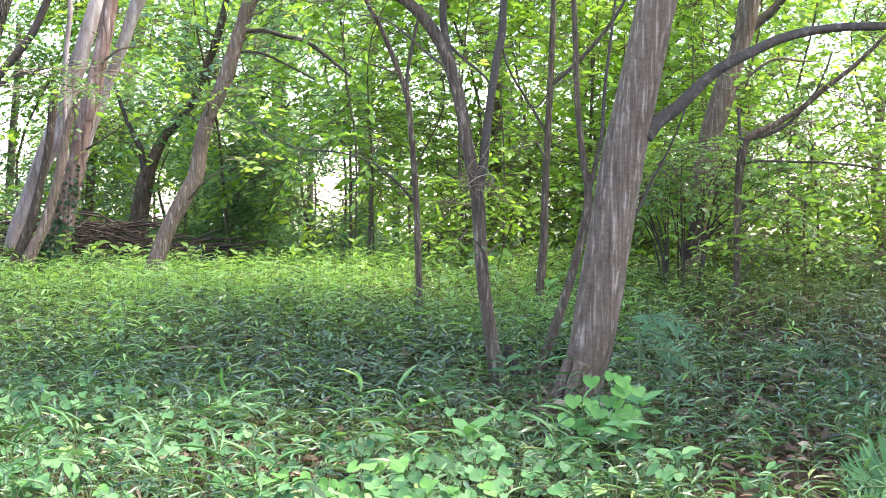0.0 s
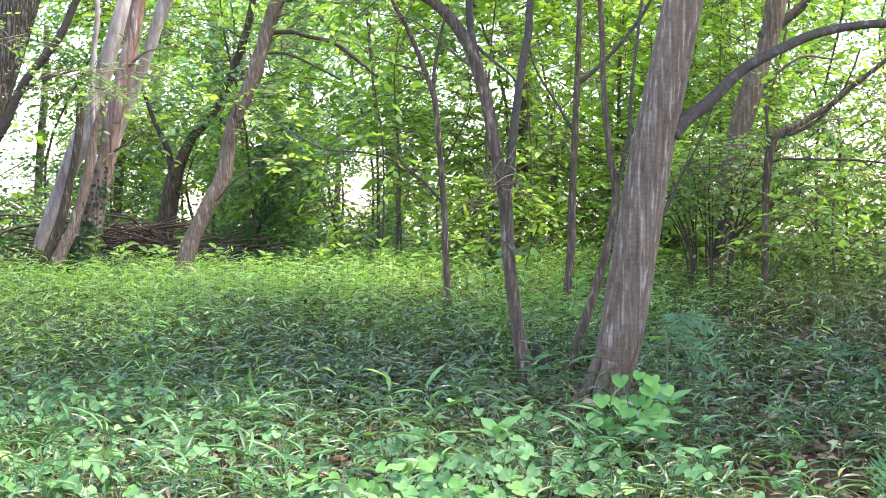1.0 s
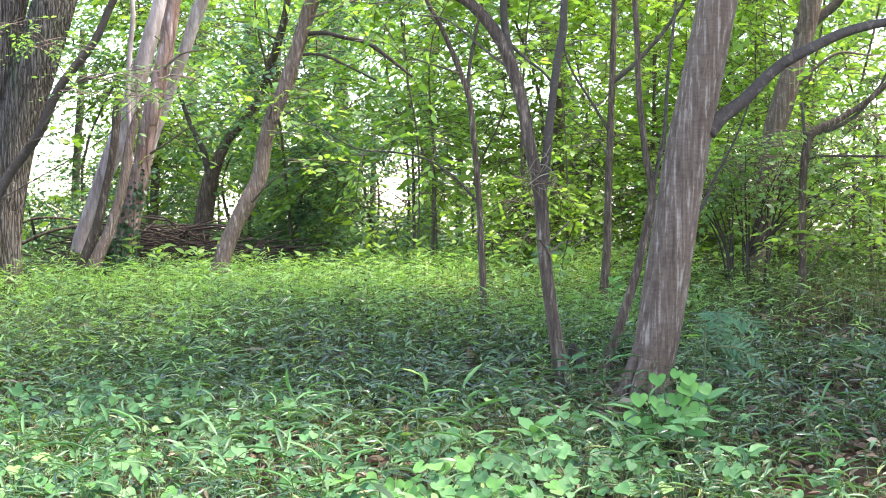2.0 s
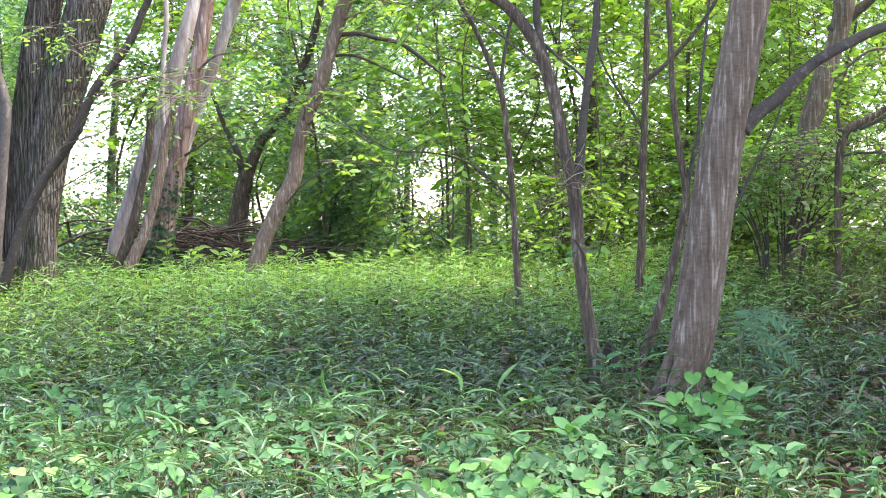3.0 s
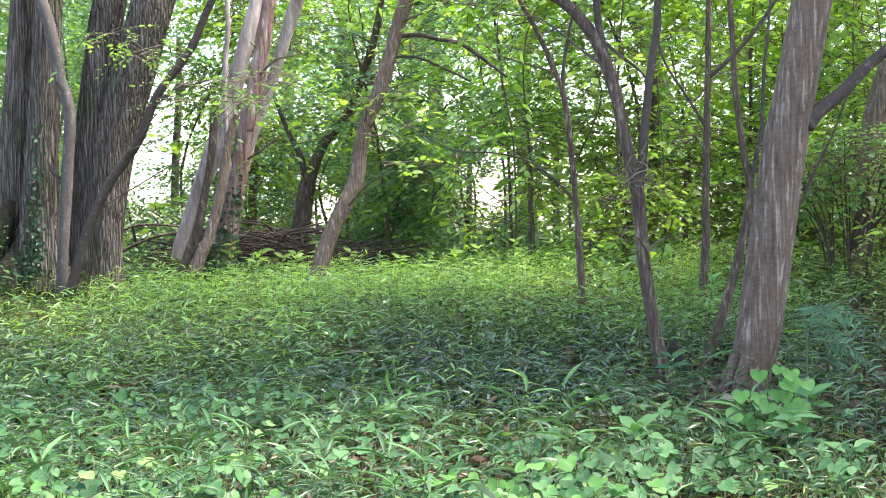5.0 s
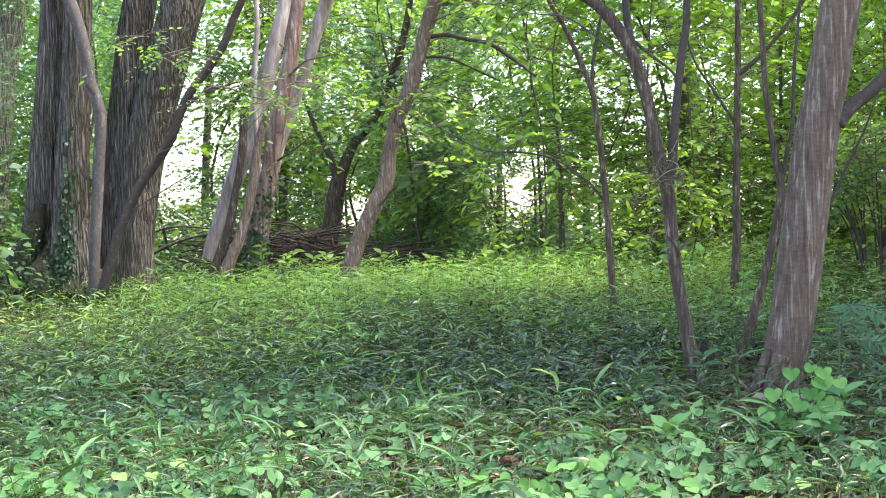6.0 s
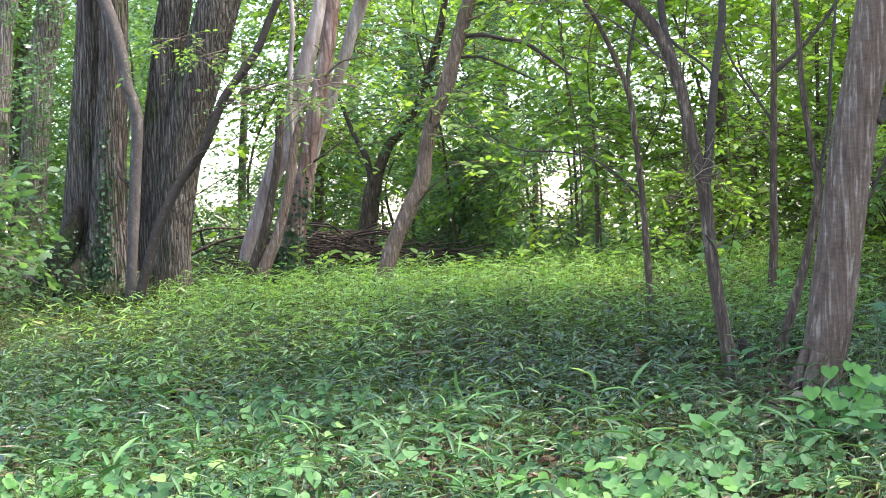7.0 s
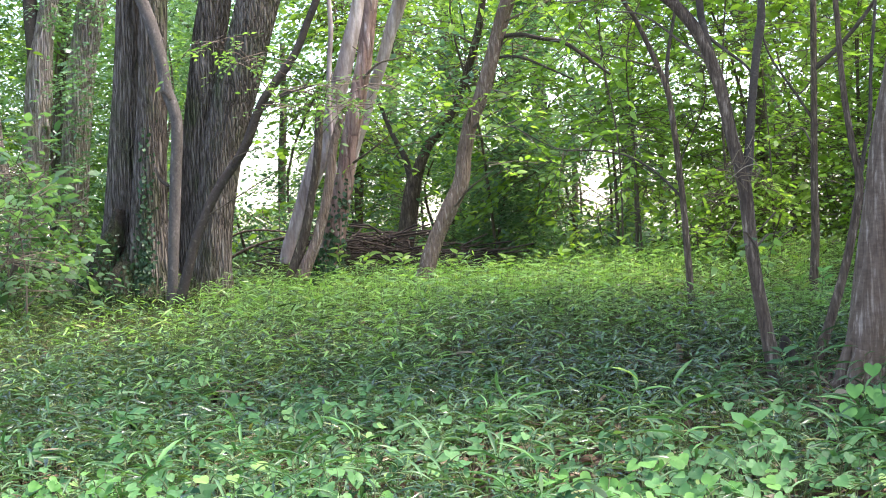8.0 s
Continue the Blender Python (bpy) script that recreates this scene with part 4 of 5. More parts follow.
# ---- understorey: leafy young trees behind the clearing ----
def leafy_tree(name, label, group, x, y, height, spread, leaf, mat, twigs, low, clumps, r, bark=M_TWIG, girth=0.045, shape=HEX, wood=True, top=1.02):
    """A tree from the ground up: thin stem, limbs, and a loose crown of leafy tiers from low down."""
    z = float(ground_z(x, y))
    ob = thing(name, x, y, z, label, "tree", group)
    w = height * 0.05
    stem = [(x, y, z - 0.1, girth), (x + r.normal() * w * 0.4, y + r.normal() * w * 0.4, z + height * 0.35, girth * 0.8), (x + r.normal() * w, y + r.normal() * w, z + height * 0.7, girth * 0.5),
            (x + r.normal() * w * 1.4, y + r.normal() * w * 1.4, z + height, girth * 0.15)]
    part("trunk", tube(stem, 9, 5, 0.05, seed=int(r.integers(999))), bark, ob)
    path = curve_through(stem, 6)
    cl = []
    for k in range(clumps):
        f = low + (top - low) * (k + r.uniform(0, 0.9)) / clumps
        a, d = r.uniform(0, 6.3), spread * r.uniform(0.25, 1.0) * (1.1 - 0.55 * f)
        s = spread * r.uniform(0.28, 0.5)
        cl.append((x + d * math.cos(a), y + d * math.sin(a), z + height * f, s, s, s * 0.42, twigs))
    for c in cl:
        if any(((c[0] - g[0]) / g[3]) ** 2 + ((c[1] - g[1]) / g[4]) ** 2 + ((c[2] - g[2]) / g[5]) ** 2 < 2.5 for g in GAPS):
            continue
        part("limb", tube(limb_to(path, c[:3], min(girth * 0.3, 0.02), r), 4, 2, 0.03), M_TWIG, ob)
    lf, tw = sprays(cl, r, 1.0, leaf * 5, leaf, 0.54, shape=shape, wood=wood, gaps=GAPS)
    tagged(part("crown", lf, mat, ob), kind="stuff")
    if wood:
        tagged(part("twig", tw, M_TWIG, ob), kind="stuff")
    return ob


r2 = np.random.default_rng(21)
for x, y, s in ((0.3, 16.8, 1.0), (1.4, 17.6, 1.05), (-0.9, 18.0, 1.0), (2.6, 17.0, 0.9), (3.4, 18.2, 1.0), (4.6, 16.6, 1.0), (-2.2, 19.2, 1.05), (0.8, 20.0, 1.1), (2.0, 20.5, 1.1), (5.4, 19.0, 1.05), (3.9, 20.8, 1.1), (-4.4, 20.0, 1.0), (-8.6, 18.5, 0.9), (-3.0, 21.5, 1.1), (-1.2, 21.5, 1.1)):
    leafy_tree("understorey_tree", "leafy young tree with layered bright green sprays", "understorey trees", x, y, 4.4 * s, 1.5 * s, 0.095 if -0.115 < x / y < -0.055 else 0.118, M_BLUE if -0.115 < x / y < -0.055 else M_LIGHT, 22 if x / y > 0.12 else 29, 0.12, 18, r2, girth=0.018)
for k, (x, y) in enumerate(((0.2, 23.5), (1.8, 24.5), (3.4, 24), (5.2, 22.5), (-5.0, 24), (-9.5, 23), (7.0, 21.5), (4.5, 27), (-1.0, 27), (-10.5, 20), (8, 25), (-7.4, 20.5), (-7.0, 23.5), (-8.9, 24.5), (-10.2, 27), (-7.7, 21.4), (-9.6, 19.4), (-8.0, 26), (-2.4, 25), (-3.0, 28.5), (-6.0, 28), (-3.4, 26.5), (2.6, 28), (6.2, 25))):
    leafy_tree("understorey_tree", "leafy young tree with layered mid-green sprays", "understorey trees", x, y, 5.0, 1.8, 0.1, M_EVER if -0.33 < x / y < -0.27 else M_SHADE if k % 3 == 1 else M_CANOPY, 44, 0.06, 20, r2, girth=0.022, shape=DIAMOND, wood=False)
for x, y, s in ((-2.3, 19.6, 0.85), (-1.5, 20.4, 0.9), (-3.0, 20.2, 0.9), (-4.2, 21.5, 0.9), (-5.2, 20.2, 0.75), (-6.4, 22.5, 0.7), (-2.6, 22, 1.0), (-3.6, 23, 1.1), (-1.6, 23.2, 1.1), (-5.0, 23.4, 0.8), (-7.6, 24, 0.8), (-5.7, 18.6, 1.5), (-5.5, 18.9, 2.0), (-6.2, 20.4, 2.1)):
    leafy_tree("evergreen_shrub", "dense dark evergreen shrub at the wood's edge", "evergreen shrubs", x, y, 2.1 * s, 1.15 * s, 0.065, M_EVER, 54, 0.03, 16, r2, girth=0.025, shape=DIAMOND, wood=False)

for x, y, h, w in ((3.0, 15.2, 1.7, 0.9), (3.9, 14.6, 1.6, 0.9), (2.4, 16.4, 1.8, 0.9), (4.6, 15.8, 1.9, 1.0), (1.3, 16.4, 1.3, 0.7), (3.4, 16.8, 1.7, 0.9), (5.4, 16.9, 2.0, 1.0), (0.3, 15.6, 0.9, 0.5)):
    # Shrubs further right take the darker leaf, shade put into their colour.
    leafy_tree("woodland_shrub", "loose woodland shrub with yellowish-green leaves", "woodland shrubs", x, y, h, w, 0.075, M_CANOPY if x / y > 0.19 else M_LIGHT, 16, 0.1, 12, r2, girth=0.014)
for x, y, h, w in ((-5.15, 13.3, 1.25, 0.38), (-5.6, 14.2, 1.5, 0.5), (-6.1, 15.4, 1.5, 0.5)):
    leafy_tree("leafy_sapling", "broad-leaved sapling in front of old trunks", "leafy saplings", x, y, h, w, 0.12, M_SHADE, 5, 0.25, 10, r2, girth=0.009)

for k in range(16):
    leafy_tree("pole_sapling", "thin straight pole-like sapling with few leaves behind the clearing", "pole saplings", r2.uniform(-0.9, 2.6), r2.uniform(15.6, 18.2), r2.uniform(2.0, 3.4), 0.42, 0.06, M_LIGHT, 5, 0.12, 8, r2, girth=r2.uniform(0.009, 0.016))

# ---- far wood ----
r3 = np.random.default_rng(33)
for k, (x, y) in enumerate(((-13, 31), (-3.2, 35), (-2.9, 31), (-9.5, 33), (-4.2, 31), (1.0, 30), (4.5, 32), (8.0, 30), (-1.4, 36), (11, 34), (2.8, 38), (6.5, 40), (-6.5, 39), (-16, 37), (-11.5, 42), (-15, 26), (11.5, 26), (-18, 18), (14, 18), (-16, 8), (13, 8), (-10.5, 30.5), (-8.4, 29.5))):
    leafy_tree("forest_tree", "tall forest tree far behind the clearing" if y > 20 else "tall forest tree beside the clearing", "far forest trees", x, y, r3.uniform(9, 10.5), 3.2, 0.115, (M_CANOPY, M_SHADE)[k % 2], 58 if y > 28 else 32, 0.05, 30, r3, M_FURROW, 0.19, DIAMOND, False)

# ---- undergrowth ----
def bamboo_grass(name, label, xs, ys, density, mat, height, blade, r, keep=None, shape=THIN_BLADE, wide=(0.11, 0.17), upward=0.03, flutter=0.17):
    """A sheet of bamboo grass: thin stems, each with arching blades."""
    n = int((xs[1] - xs[0]) * (ys[1] - ys[0]) * density)
    x, y = r.uniform(*xs, n), r.uniform(*ys, n)
    if keep:
        k = keep(x, y) > r.uniform(0, 1, n)
        x, y = x[k], y[k]
        n = len(x)
    z = ground_z(x, y)
    h = height * r.uniform(0.55, 1.15, n)
    lean = r.normal(size=(n, 2)) * 0.22
    count = 7
    s = (np.arange(count) + 1.6) / (count + 0.6)
    pos = np.stack([x[:, None] + lean[:, :1] * h[:, None] * s, y[:, None] + lean[:, 1:] * h[:, None] * s, z[:, None] + h[:, None] * s], -1)
    a = r.uniform(0, 6.3, (n, 1)) + np.arange(count) * 2.6 + r.normal(size=(n, count)) * 0.5
    rise = r.normal(upward, flutter, (n, count))
    rise[:, -1] += 0.4
    al = np.stack([np.cos(a), np.sin(a), rise], -1)
    nm = np.zeros((n, count, 3))
    nm[..., 2] = 1
    nm += r.normal(size=(n, count, 3)) * 0.3
    ln = blade * r.uniform(0.6, 1.25, (n, count))
    wd = ln * r.uniform(*wide, (n, count))
    lf = leaves(shape, pos.reshape(-1, 3), al.reshape(-1, 3), nm.reshape(-1, 3), ln.ravel(), wd.ravel())
    ob = new(name, triangles(name, *lf, mat))
    tagged(ob, label, "grass", kind="stuff")
    top = np.stack([x + lean[:, 0] * h, y + lean[:, 1] * h, z + h], -1)
    foot = np.stack([x, y, z - 0.02], -1)
    tri3 = np.array([(0.0025, 0, 0), (-0.0012, 0.002, 0), (-0.0012, -0.002, 0)])
    V = np.concatenate([foot[:, None] + tri3, top[:, None] + tri3 * 0.5], 1).reshape(-1, 3)
    F = np.array([(0, 1, 4), (0, 4, 3), (1, 2, 5), (1, 5, 4), (2, 0, 3), (2, 3, 5)])
    st = new("grass_stems", triangles("grass_stems", V, (F[None] + (np.arange(n) * 6)[:, None, None]).reshape(-1, 3), M_STEM))
    st.parent = ob
    return ob


def patchy(scale, lo, hi, seed):
    rr = np.random.default_rng(seed)
    ph = rr.uniform(0, 6, 6)
    return lambda x, y: np.clip(lo + (hi - lo) * (0.5 + 0.5 * (np.sin(x * scale + ph[0]) * np.sin(y * scale * 1.3 + ph[1]) + 0.6 * np.sin(x * scale * 2.3 + ph[2] + y) * np.sin(y * scale * 2.1 + ph[3]))), 0, 1)


r4 = np.random.default_rng(44)
thin_out = patchy(1.7, 0.35, 1.3, 1)


def feet_clear(x, y):
    """Thinner round the feet of the near trees and in a few bare places."""
    bare = 1.2 * np.exp(-((x - 0.42) ** 2 / 0.1 + (y - 9.7) ** 2 / 0.18)) + 1.3 * np.exp(-((x - 0.55) ** 2 / 0.22 + (y - 8.7) ** 2 / 0.5)) + 0.8 * np.exp(-((x - 1.75) ** 2 / 0.12 + (y - 11.2) ** 2 / 0.15)) + 0.8 * np.exp(-((x + 0.1) ** 2 / 0.05 + (y - 6.9) ** 2 / 0.06))
    for (bx, by), w in (((-0.59, 7.35), 0.16), ((-1.33, 7.95), 0.14), ((1.51, 8.73), 0.2), ((1.50, 7.58), 0.2), ((-1.44, 7.28), 0.12), ((-0.29, 10.18), 0.22), ((1.87, 11.18), 0.3)):
        bare += 0.95 * np.exp(-(((x - bx) / (1.4 * w)) ** 2 + ((y - by) / (1.8 * w)) ** 2))
    # The dark grass gives way to its sunlit-coloured copy towards the crest.
    sunlit = 0.8 * smooth(11.2, 14.2, y + 0.4 * np.sin(2.1 * x)) * (1 - smooth(0.8, 1.8, x)) * smooth(-4.8, -3.4, x)
    return thin_out(x, y) * np.clip(1 - bare, 0.05, 1) * (1 - sunlit) * (1 - 0.35 * smooth(0.9, 1.8, x) * (1 - smooth(12.5, 14, y)))


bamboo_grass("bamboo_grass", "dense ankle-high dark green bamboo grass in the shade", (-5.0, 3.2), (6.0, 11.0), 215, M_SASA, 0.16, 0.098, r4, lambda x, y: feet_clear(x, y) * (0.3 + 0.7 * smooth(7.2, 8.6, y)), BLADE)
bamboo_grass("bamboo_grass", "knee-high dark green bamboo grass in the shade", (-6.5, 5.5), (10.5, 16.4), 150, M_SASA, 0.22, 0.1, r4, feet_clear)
bamboo_grass("sunlit_bamboo_grass", "bamboo grass over the clearing's crest, sunlight put into its yellow-green colour", (-6.0, 2.2), (9.0, 16.0), 260, M_SASA_SUNLIT, 0.26, 0.1, r4, lambda x, y: patchy(1.2, 0.3, 1.2, 2)(x, y) * (0.08 + 0.92 * smooth(9.6, 14.4, y + 0.5 * np.sin(2.1 * x) + 0.3 * np.sin(5 * x + y))) * (1 - 0.8 * smooth(0.4, 2.0, x)) * (0.12 + 0.88 * smooth(-4.6, -3.1, x)))
bamboo_grass("bamboo_grass", "loose bamboo grass growing under the trees", (-11, 8), (16.0, 20.0), 25, M_SASA, 0.28, 0.14, r4)
bamboo_grass("bamboo_grass", "loose low bamboo grass at the edge of the path", (-10, 9), (-6.0, 6.2), 16, M_SASA, 0.2, 0.14, r4, lambda x, y: (np.hypot(x, y) > 1.0) * 1.0)
def front_keep(x, y):
    """Thick in the open front, thinning towards the shade, with bare spots of litter."""
    bare = sum(np.exp(-(((x - bx) / w) ** 2 + ((y - by) / w) ** 2)) for bx, by, w in ((1.46, 8.4, 0.2), (1.33, 8.8, 0.22), (-0.98, 7.5, 0.16), (-0.55, 7.45, 0.12), (0.9, 9.6, 0.25), (1.6, 7.9, 0.22), (0.58, 8.6, 0.24), (0.45, 9.65, 0.3), (-0.1, 9.6, 0.2)))
    return patchy(2.6, 0.35, 1.2, 5)(x, y) * (1 - 0.85 * smooth(8.4, 10.4, y + 0.4 * x * (x < 0))) * np.clip(1 - bare, 0, 1) * (1 - 0.35 * smooth(1.0, 1.8, x))


bamboo_grass("broad_grass", "mid-green broad-bladed grass arching among heart-leaved plants", (-4.4, 2.2), (6.3, 10.8), 50, M_NEAR, 0.18, 0.125, r4, front_keep, ARCHED, (0.085, 0.125), 0.12, 0.26)
bamboo_grass("tall_grass", "taller light green grass blades standing among low plants", (-3.6, 2.0), (6.5, 9.2), 3, M_HEART, 0.25, 0.18, r4, None, ARCHED, (0.08, 0.12), 0.4)

n = 18000
x, y = r4.uniform(-7, 6, n), r4.uniform(-5, 18, n)
x[:6000], y[:6000] = r4.uniform(-3.6, 3.2, 6000), r4.uniform(6.3, 11.0, 6000)
al = r4.normal(size=(n, 3)) * [1, 1, 0.25]
nm = np.array([0, 0, 1.0]) + r4.normal(size=(n, 3)) * 0.4
sz = r4.uniform(0.04, 0.1, n)
litter = new("leaf_litter", triangles("leaf_litter", *leaves(HEX, np.stack([x, y, ground_z(x, y) + 0.012], -1), al, nm, sz, sz * 0.5), M_LITTER))
tagged(litter, "brown dead leaves lying on the forest soil", "leaf litter", kind="stuff")

n = 1600
x, y = r4.uniform(-6, 5, n), r4.uniform(6.2, 15, n)
al = r4.normal(size=(n, 3)) * [1, 1, 0.2]
nm = np.array([0, 0, 1.0]) + r4.normal(size=(n, 3)) * 0.5
sz = r4.uniform(0.06, 0.15, n)
dry = new("dry_grass", triangles("dry_grass", *leaves(THIN_BLADE, np.stack([x, y, ground_z(x, y) + r4.uniform(0.01, 0.14, n)], -1), al, nm, sz, sz * 0.13), M_DRY))
tagged(dry, "dry straw-coloured grass blades caught among living ones", "dry grass", kind="stuff")

# ---- single plants ----
LEAF_MESH, BRIGHT_MESH, CLUMP_MESH = [], [], []
for k in range(4):
    rr = np.random.default_rng(60 + k)
    v, f = HEART
    w = v.copy()
    w[:, 0] *= rr.uniform(0.85, 1.05)
    w[:, 2] += 0.1 * rr.normal() * w[:, 0] + 0.05 * np.sin(7 * w[:, 1] + 5 * w[:, 0])
    LEAF_MESH.append(triangles("heart_leaf", w, f, M_HEART))
    BRIGHT_MESH.append(triangles("heart_leaf", w, f, M_HEART_BRIGHT))
    CLUMP_MESH.append(triangles("heart_leaf", w * [1.2, 0.95, 1.0], f, M_CLUMP))


def leaf_pose(at, along, normal, size):
    al = Vector(along).normalized()
    sd = al.cross(Vector(normal)).normalized()
    up = sd.cross(al)
    return Matrix.Translation(at) @ Matrix((sd, al, up)).transposed().to_4x4() @ Matrix.Scale(size, 4)


def heart_plant(x, y, count, size, height, spread, r, label="low trailing plant with pale green heart-shaped leaves", meshes=LEAF_MESH):
    """A trailing plant: thin stems and heart-shaped leaves held level at their ends."""
    z = float(ground_z(x, y))
    ob = thing("heart_leaf_plant", x, y, z, label, "plant", "heart-leaved plants")
    stalks = []
    for k in range(count):
        a, d = r.uniform(0, 6.3), spread * r.uniform(0.15, 1) ** 0.7
        h = height * r.uniform(0.3, 1.1)
        tip = np.array([x + d * math.cos(a), y + d * math.sin(a), z + h])
        stalks.append(tube([(x, y, z - 0.02, 0.003), (*(0.5 * (tip + [x, y, z]) + [0, 0, 0.05]), 0.0025), (*tip, 0.0015)], 4, 2, 0))
        lf = new("leaf", meshes[int(r.integers(4))])
        lf.parent = ob
        lf.matrix_basis = leaf_pose(tip - [x, y, z], (0.75 * math.cos(a) + r.normal() * 0.3, 0.5 * math.sin(a) - 0.55 + r.normal() * 0.3, r.normal(-0.5, 0.25)), (r.normal() * 0.3, -0.6 + r.normal() * 0.3, 1), size * r.uniform(0.65, 1.2))
    part("stalk", joined(stalks), M_STEM, ob)
    return ob


r5 = np.random.default_rng(55)
heart_clump = thing("heart_leaf_plant", 0.70, 7.8, float(ground_z(0.70, 7.8)), "upright clump of bright green heart-shaped leaves beside a trunk", "plant", "heart-leaved plants")
runners = []
for dx, lean, tall in ((-0.11, -0.16, 0.25), (-0.045, -0.05, 0.33), (0.02, 0.1, 0.345), (0.07, 0.14, 0.33), (0.0, 0.0, 0.2), (-0.13, -0.3, 0.16)):
    foot = np.array([0.70 + dx * 0.4, 7.8, float(ground_z(0.70, 7.8))])
    tip = foot + [dx * 0.6 + lean * tall * 0.35, -0.06, tall]
    runners.append(tube([(*(foot - [0, 0, 0.03]), 0.004), (*(0.5 * (foot + tip) + [0, 0.03, 0]), 0.003), (*tip, 0.0018)], 5, 3, 0))
    for k in range(int(tall / 0.05)):
        f = 1 - k * 0.05 / tall
        side = 1 if k % 2 else -1
        at = foot * (1 - f) + tip * f + [side * 0.042 + r5.normal() * 0.014, -0.025 - 0.02 * r5.random(), 0.02]
        # Lowest leaves take the darker copy: the clump's shade put into leaf colour.
        lf = new("leaf", CLUMP_MESH[int(r5.integers(4))] if f > 0.3 else LEAF_MESH[int(r5.integers(4))])
        lf.parent = heart_clump
        lf.matrix_basis = leaf_pose(at - base_of(heart_clump), (side * 0.38 + r5.normal() * 0.18, -0.5, -0.72 + r5.normal() * 0.15), (side * 0.2 + r5.normal() * 0.2, -1.0, 0.7), 0.066 * r5.uniform(0.75, 1.12))
part("stalk", joined(runners), M_STEM, heart_clump)
heart_plant(0.62, 7.82, 9, 0.068, 0.2, 0.13, r5, "low bluish-green heart-leaved plant in the shade of a trunk")
heart_plant(0.83, 7.79, 9, 0.055, 0.16, 0.16, r5)
# Open front: bright thick patches with gaps of grass and litter between them.
BRIGHT = (((-0.27, 6.62), 9), ((-0.12, 6.44), 9), ((-0.38, 6.4), 6), ((-0.02, 6.66), 4), ((-2.24, 6.84), 9), ((-2.62, 6.84), 9), ((-1.96, 6.7), 9), ((-2.4, 7.0), 5), ((-0.70, 6.78), 4), ((-0.65, 6.42), 4), ((-1.56, 6.78), 4), ((-1.18, 6.5), 3), ((0.18, 6.38), 3))
for (cx, cy), many in BRIGHT:
    for k in range(many):
        # Two of three plants use lighter leaf copies, open-sky light in their colour.
        heart_plant(cx + r5.normal() * 0.12, cy + r5.normal() * 0.1, int(r5.integers(7, 12)), r5.uniform(0.04, 0.068), r5.uniform(0.1, 0.2), r5.uniform(0.11, 0.19), r5, "low trailing plant with bright pale green heart-shaped leaves", (BRIGHT_MESH, CLUMP_MESH, LEAF_MESH)[k % 3])
# Shaded slope: softer, broader leaves in loose patches.
SOFT = (((-1.54, 7.27), 3), ((-1.61, 8.05), 3), ((-1.88, 8.92), 4), ((-1.42, 8.78), 3), ((-2.29, 9.24), 3), ((-0.89, 8.88), 2), ((-1.39, 8.35), 2), ((-0.18, 7.16), 3), ((0.15, 6.95), 2), ((0.35, 6.68), 2), ((1.02, 6.68), 2), ((0.71, 6.73), 2),
        ((-2.00, 8.68), 3), ((-0.74, 7.91), 2), ((0.26, 7.27), 2), ((-1.01, 7.05), 3), ((-3.41, 9.03), 3), ((-3.05, 9.67), 3), ((-2.75, 7.87), 4), ((-2.10, 7.78), 4), ((-3.38, 11.14), 2), ((-1.85, 8.34), 3), ((-1.78, 11.22), 1), ((-2.65, 8.60), 3), ((0.05, 7.69), 2))
for (cx, cy), many in SOFT:
    for k in range(many + 3):
        heart_plant(cx + r5.normal() * 0.2, cy + r5.normal() * 0.2, int(r5.integers(6, 10)), r5.uniform(0.038, 0.064), r5.uniform(0.12, 0.2), r5.uniform(0.13, 0.22), r5, meshes=BRIGHT_MESH if k % 3 == 2 else LEAF_MESH)
for k in range(26):
    y = r5.uniform(6.1, 8.4)
    heart_plant(r5.uniform(-0.42, 0.16) * y, y, int(r5.integers(4, 8)), r5.uniform(0.04, 0.07), r5.uniform(0.12, 0.22), r5.uniform(0.1, 0.18), r5)


def frond(x, y, z, a, length, rise, pairs, size, r, wide=0.16, droop=0.5, face=(0, -0.35, 1.0)):
    """One fern frond: a bent rib and its leaflets."""
    s = np.linspace(0, 1, 9)
    rib = np.stack([x + math.cos(a) * length * s, y + math.sin(a) * length * s, z + rise * s - droop * length * s ** 2, 0.005 * (1.1 - s)], -1)
    c = curve_through(rib, 6)
    q = np.linspace(0.14, 0.99, pairs)
    at = np.stack([np.interp(q, np.linspace(0, 1, len(c)), c[:, k]) for k in range(3)], -1)
    d = unit(np.gradient(at, axis=0))
    sd = unit(np.cross(d, face))
    pos = np.concatenate([at, at])
    al = np.concatenate([sd + 0.45 * d, -sd + 0.45 * d]) + r.normal(size=(2 * pairs, 3)) * 0.1
    al[:, 2] -= 0.15
    ln = np.concatenate([np.sin(np.pi * (0.12 + 0.86 * q) ** 0.8)] * 2) * size * r.uniform(0.65, 1.15, 2 * pairs)
    return tube(rib, 5, 2, 0), leaves(FLAT_BLADE, pos, al, np.tile(face, (2 * pairs, 1)) + r.normal(size=(2 * pairs, 3)) * 0.12, ln, ln * wide)


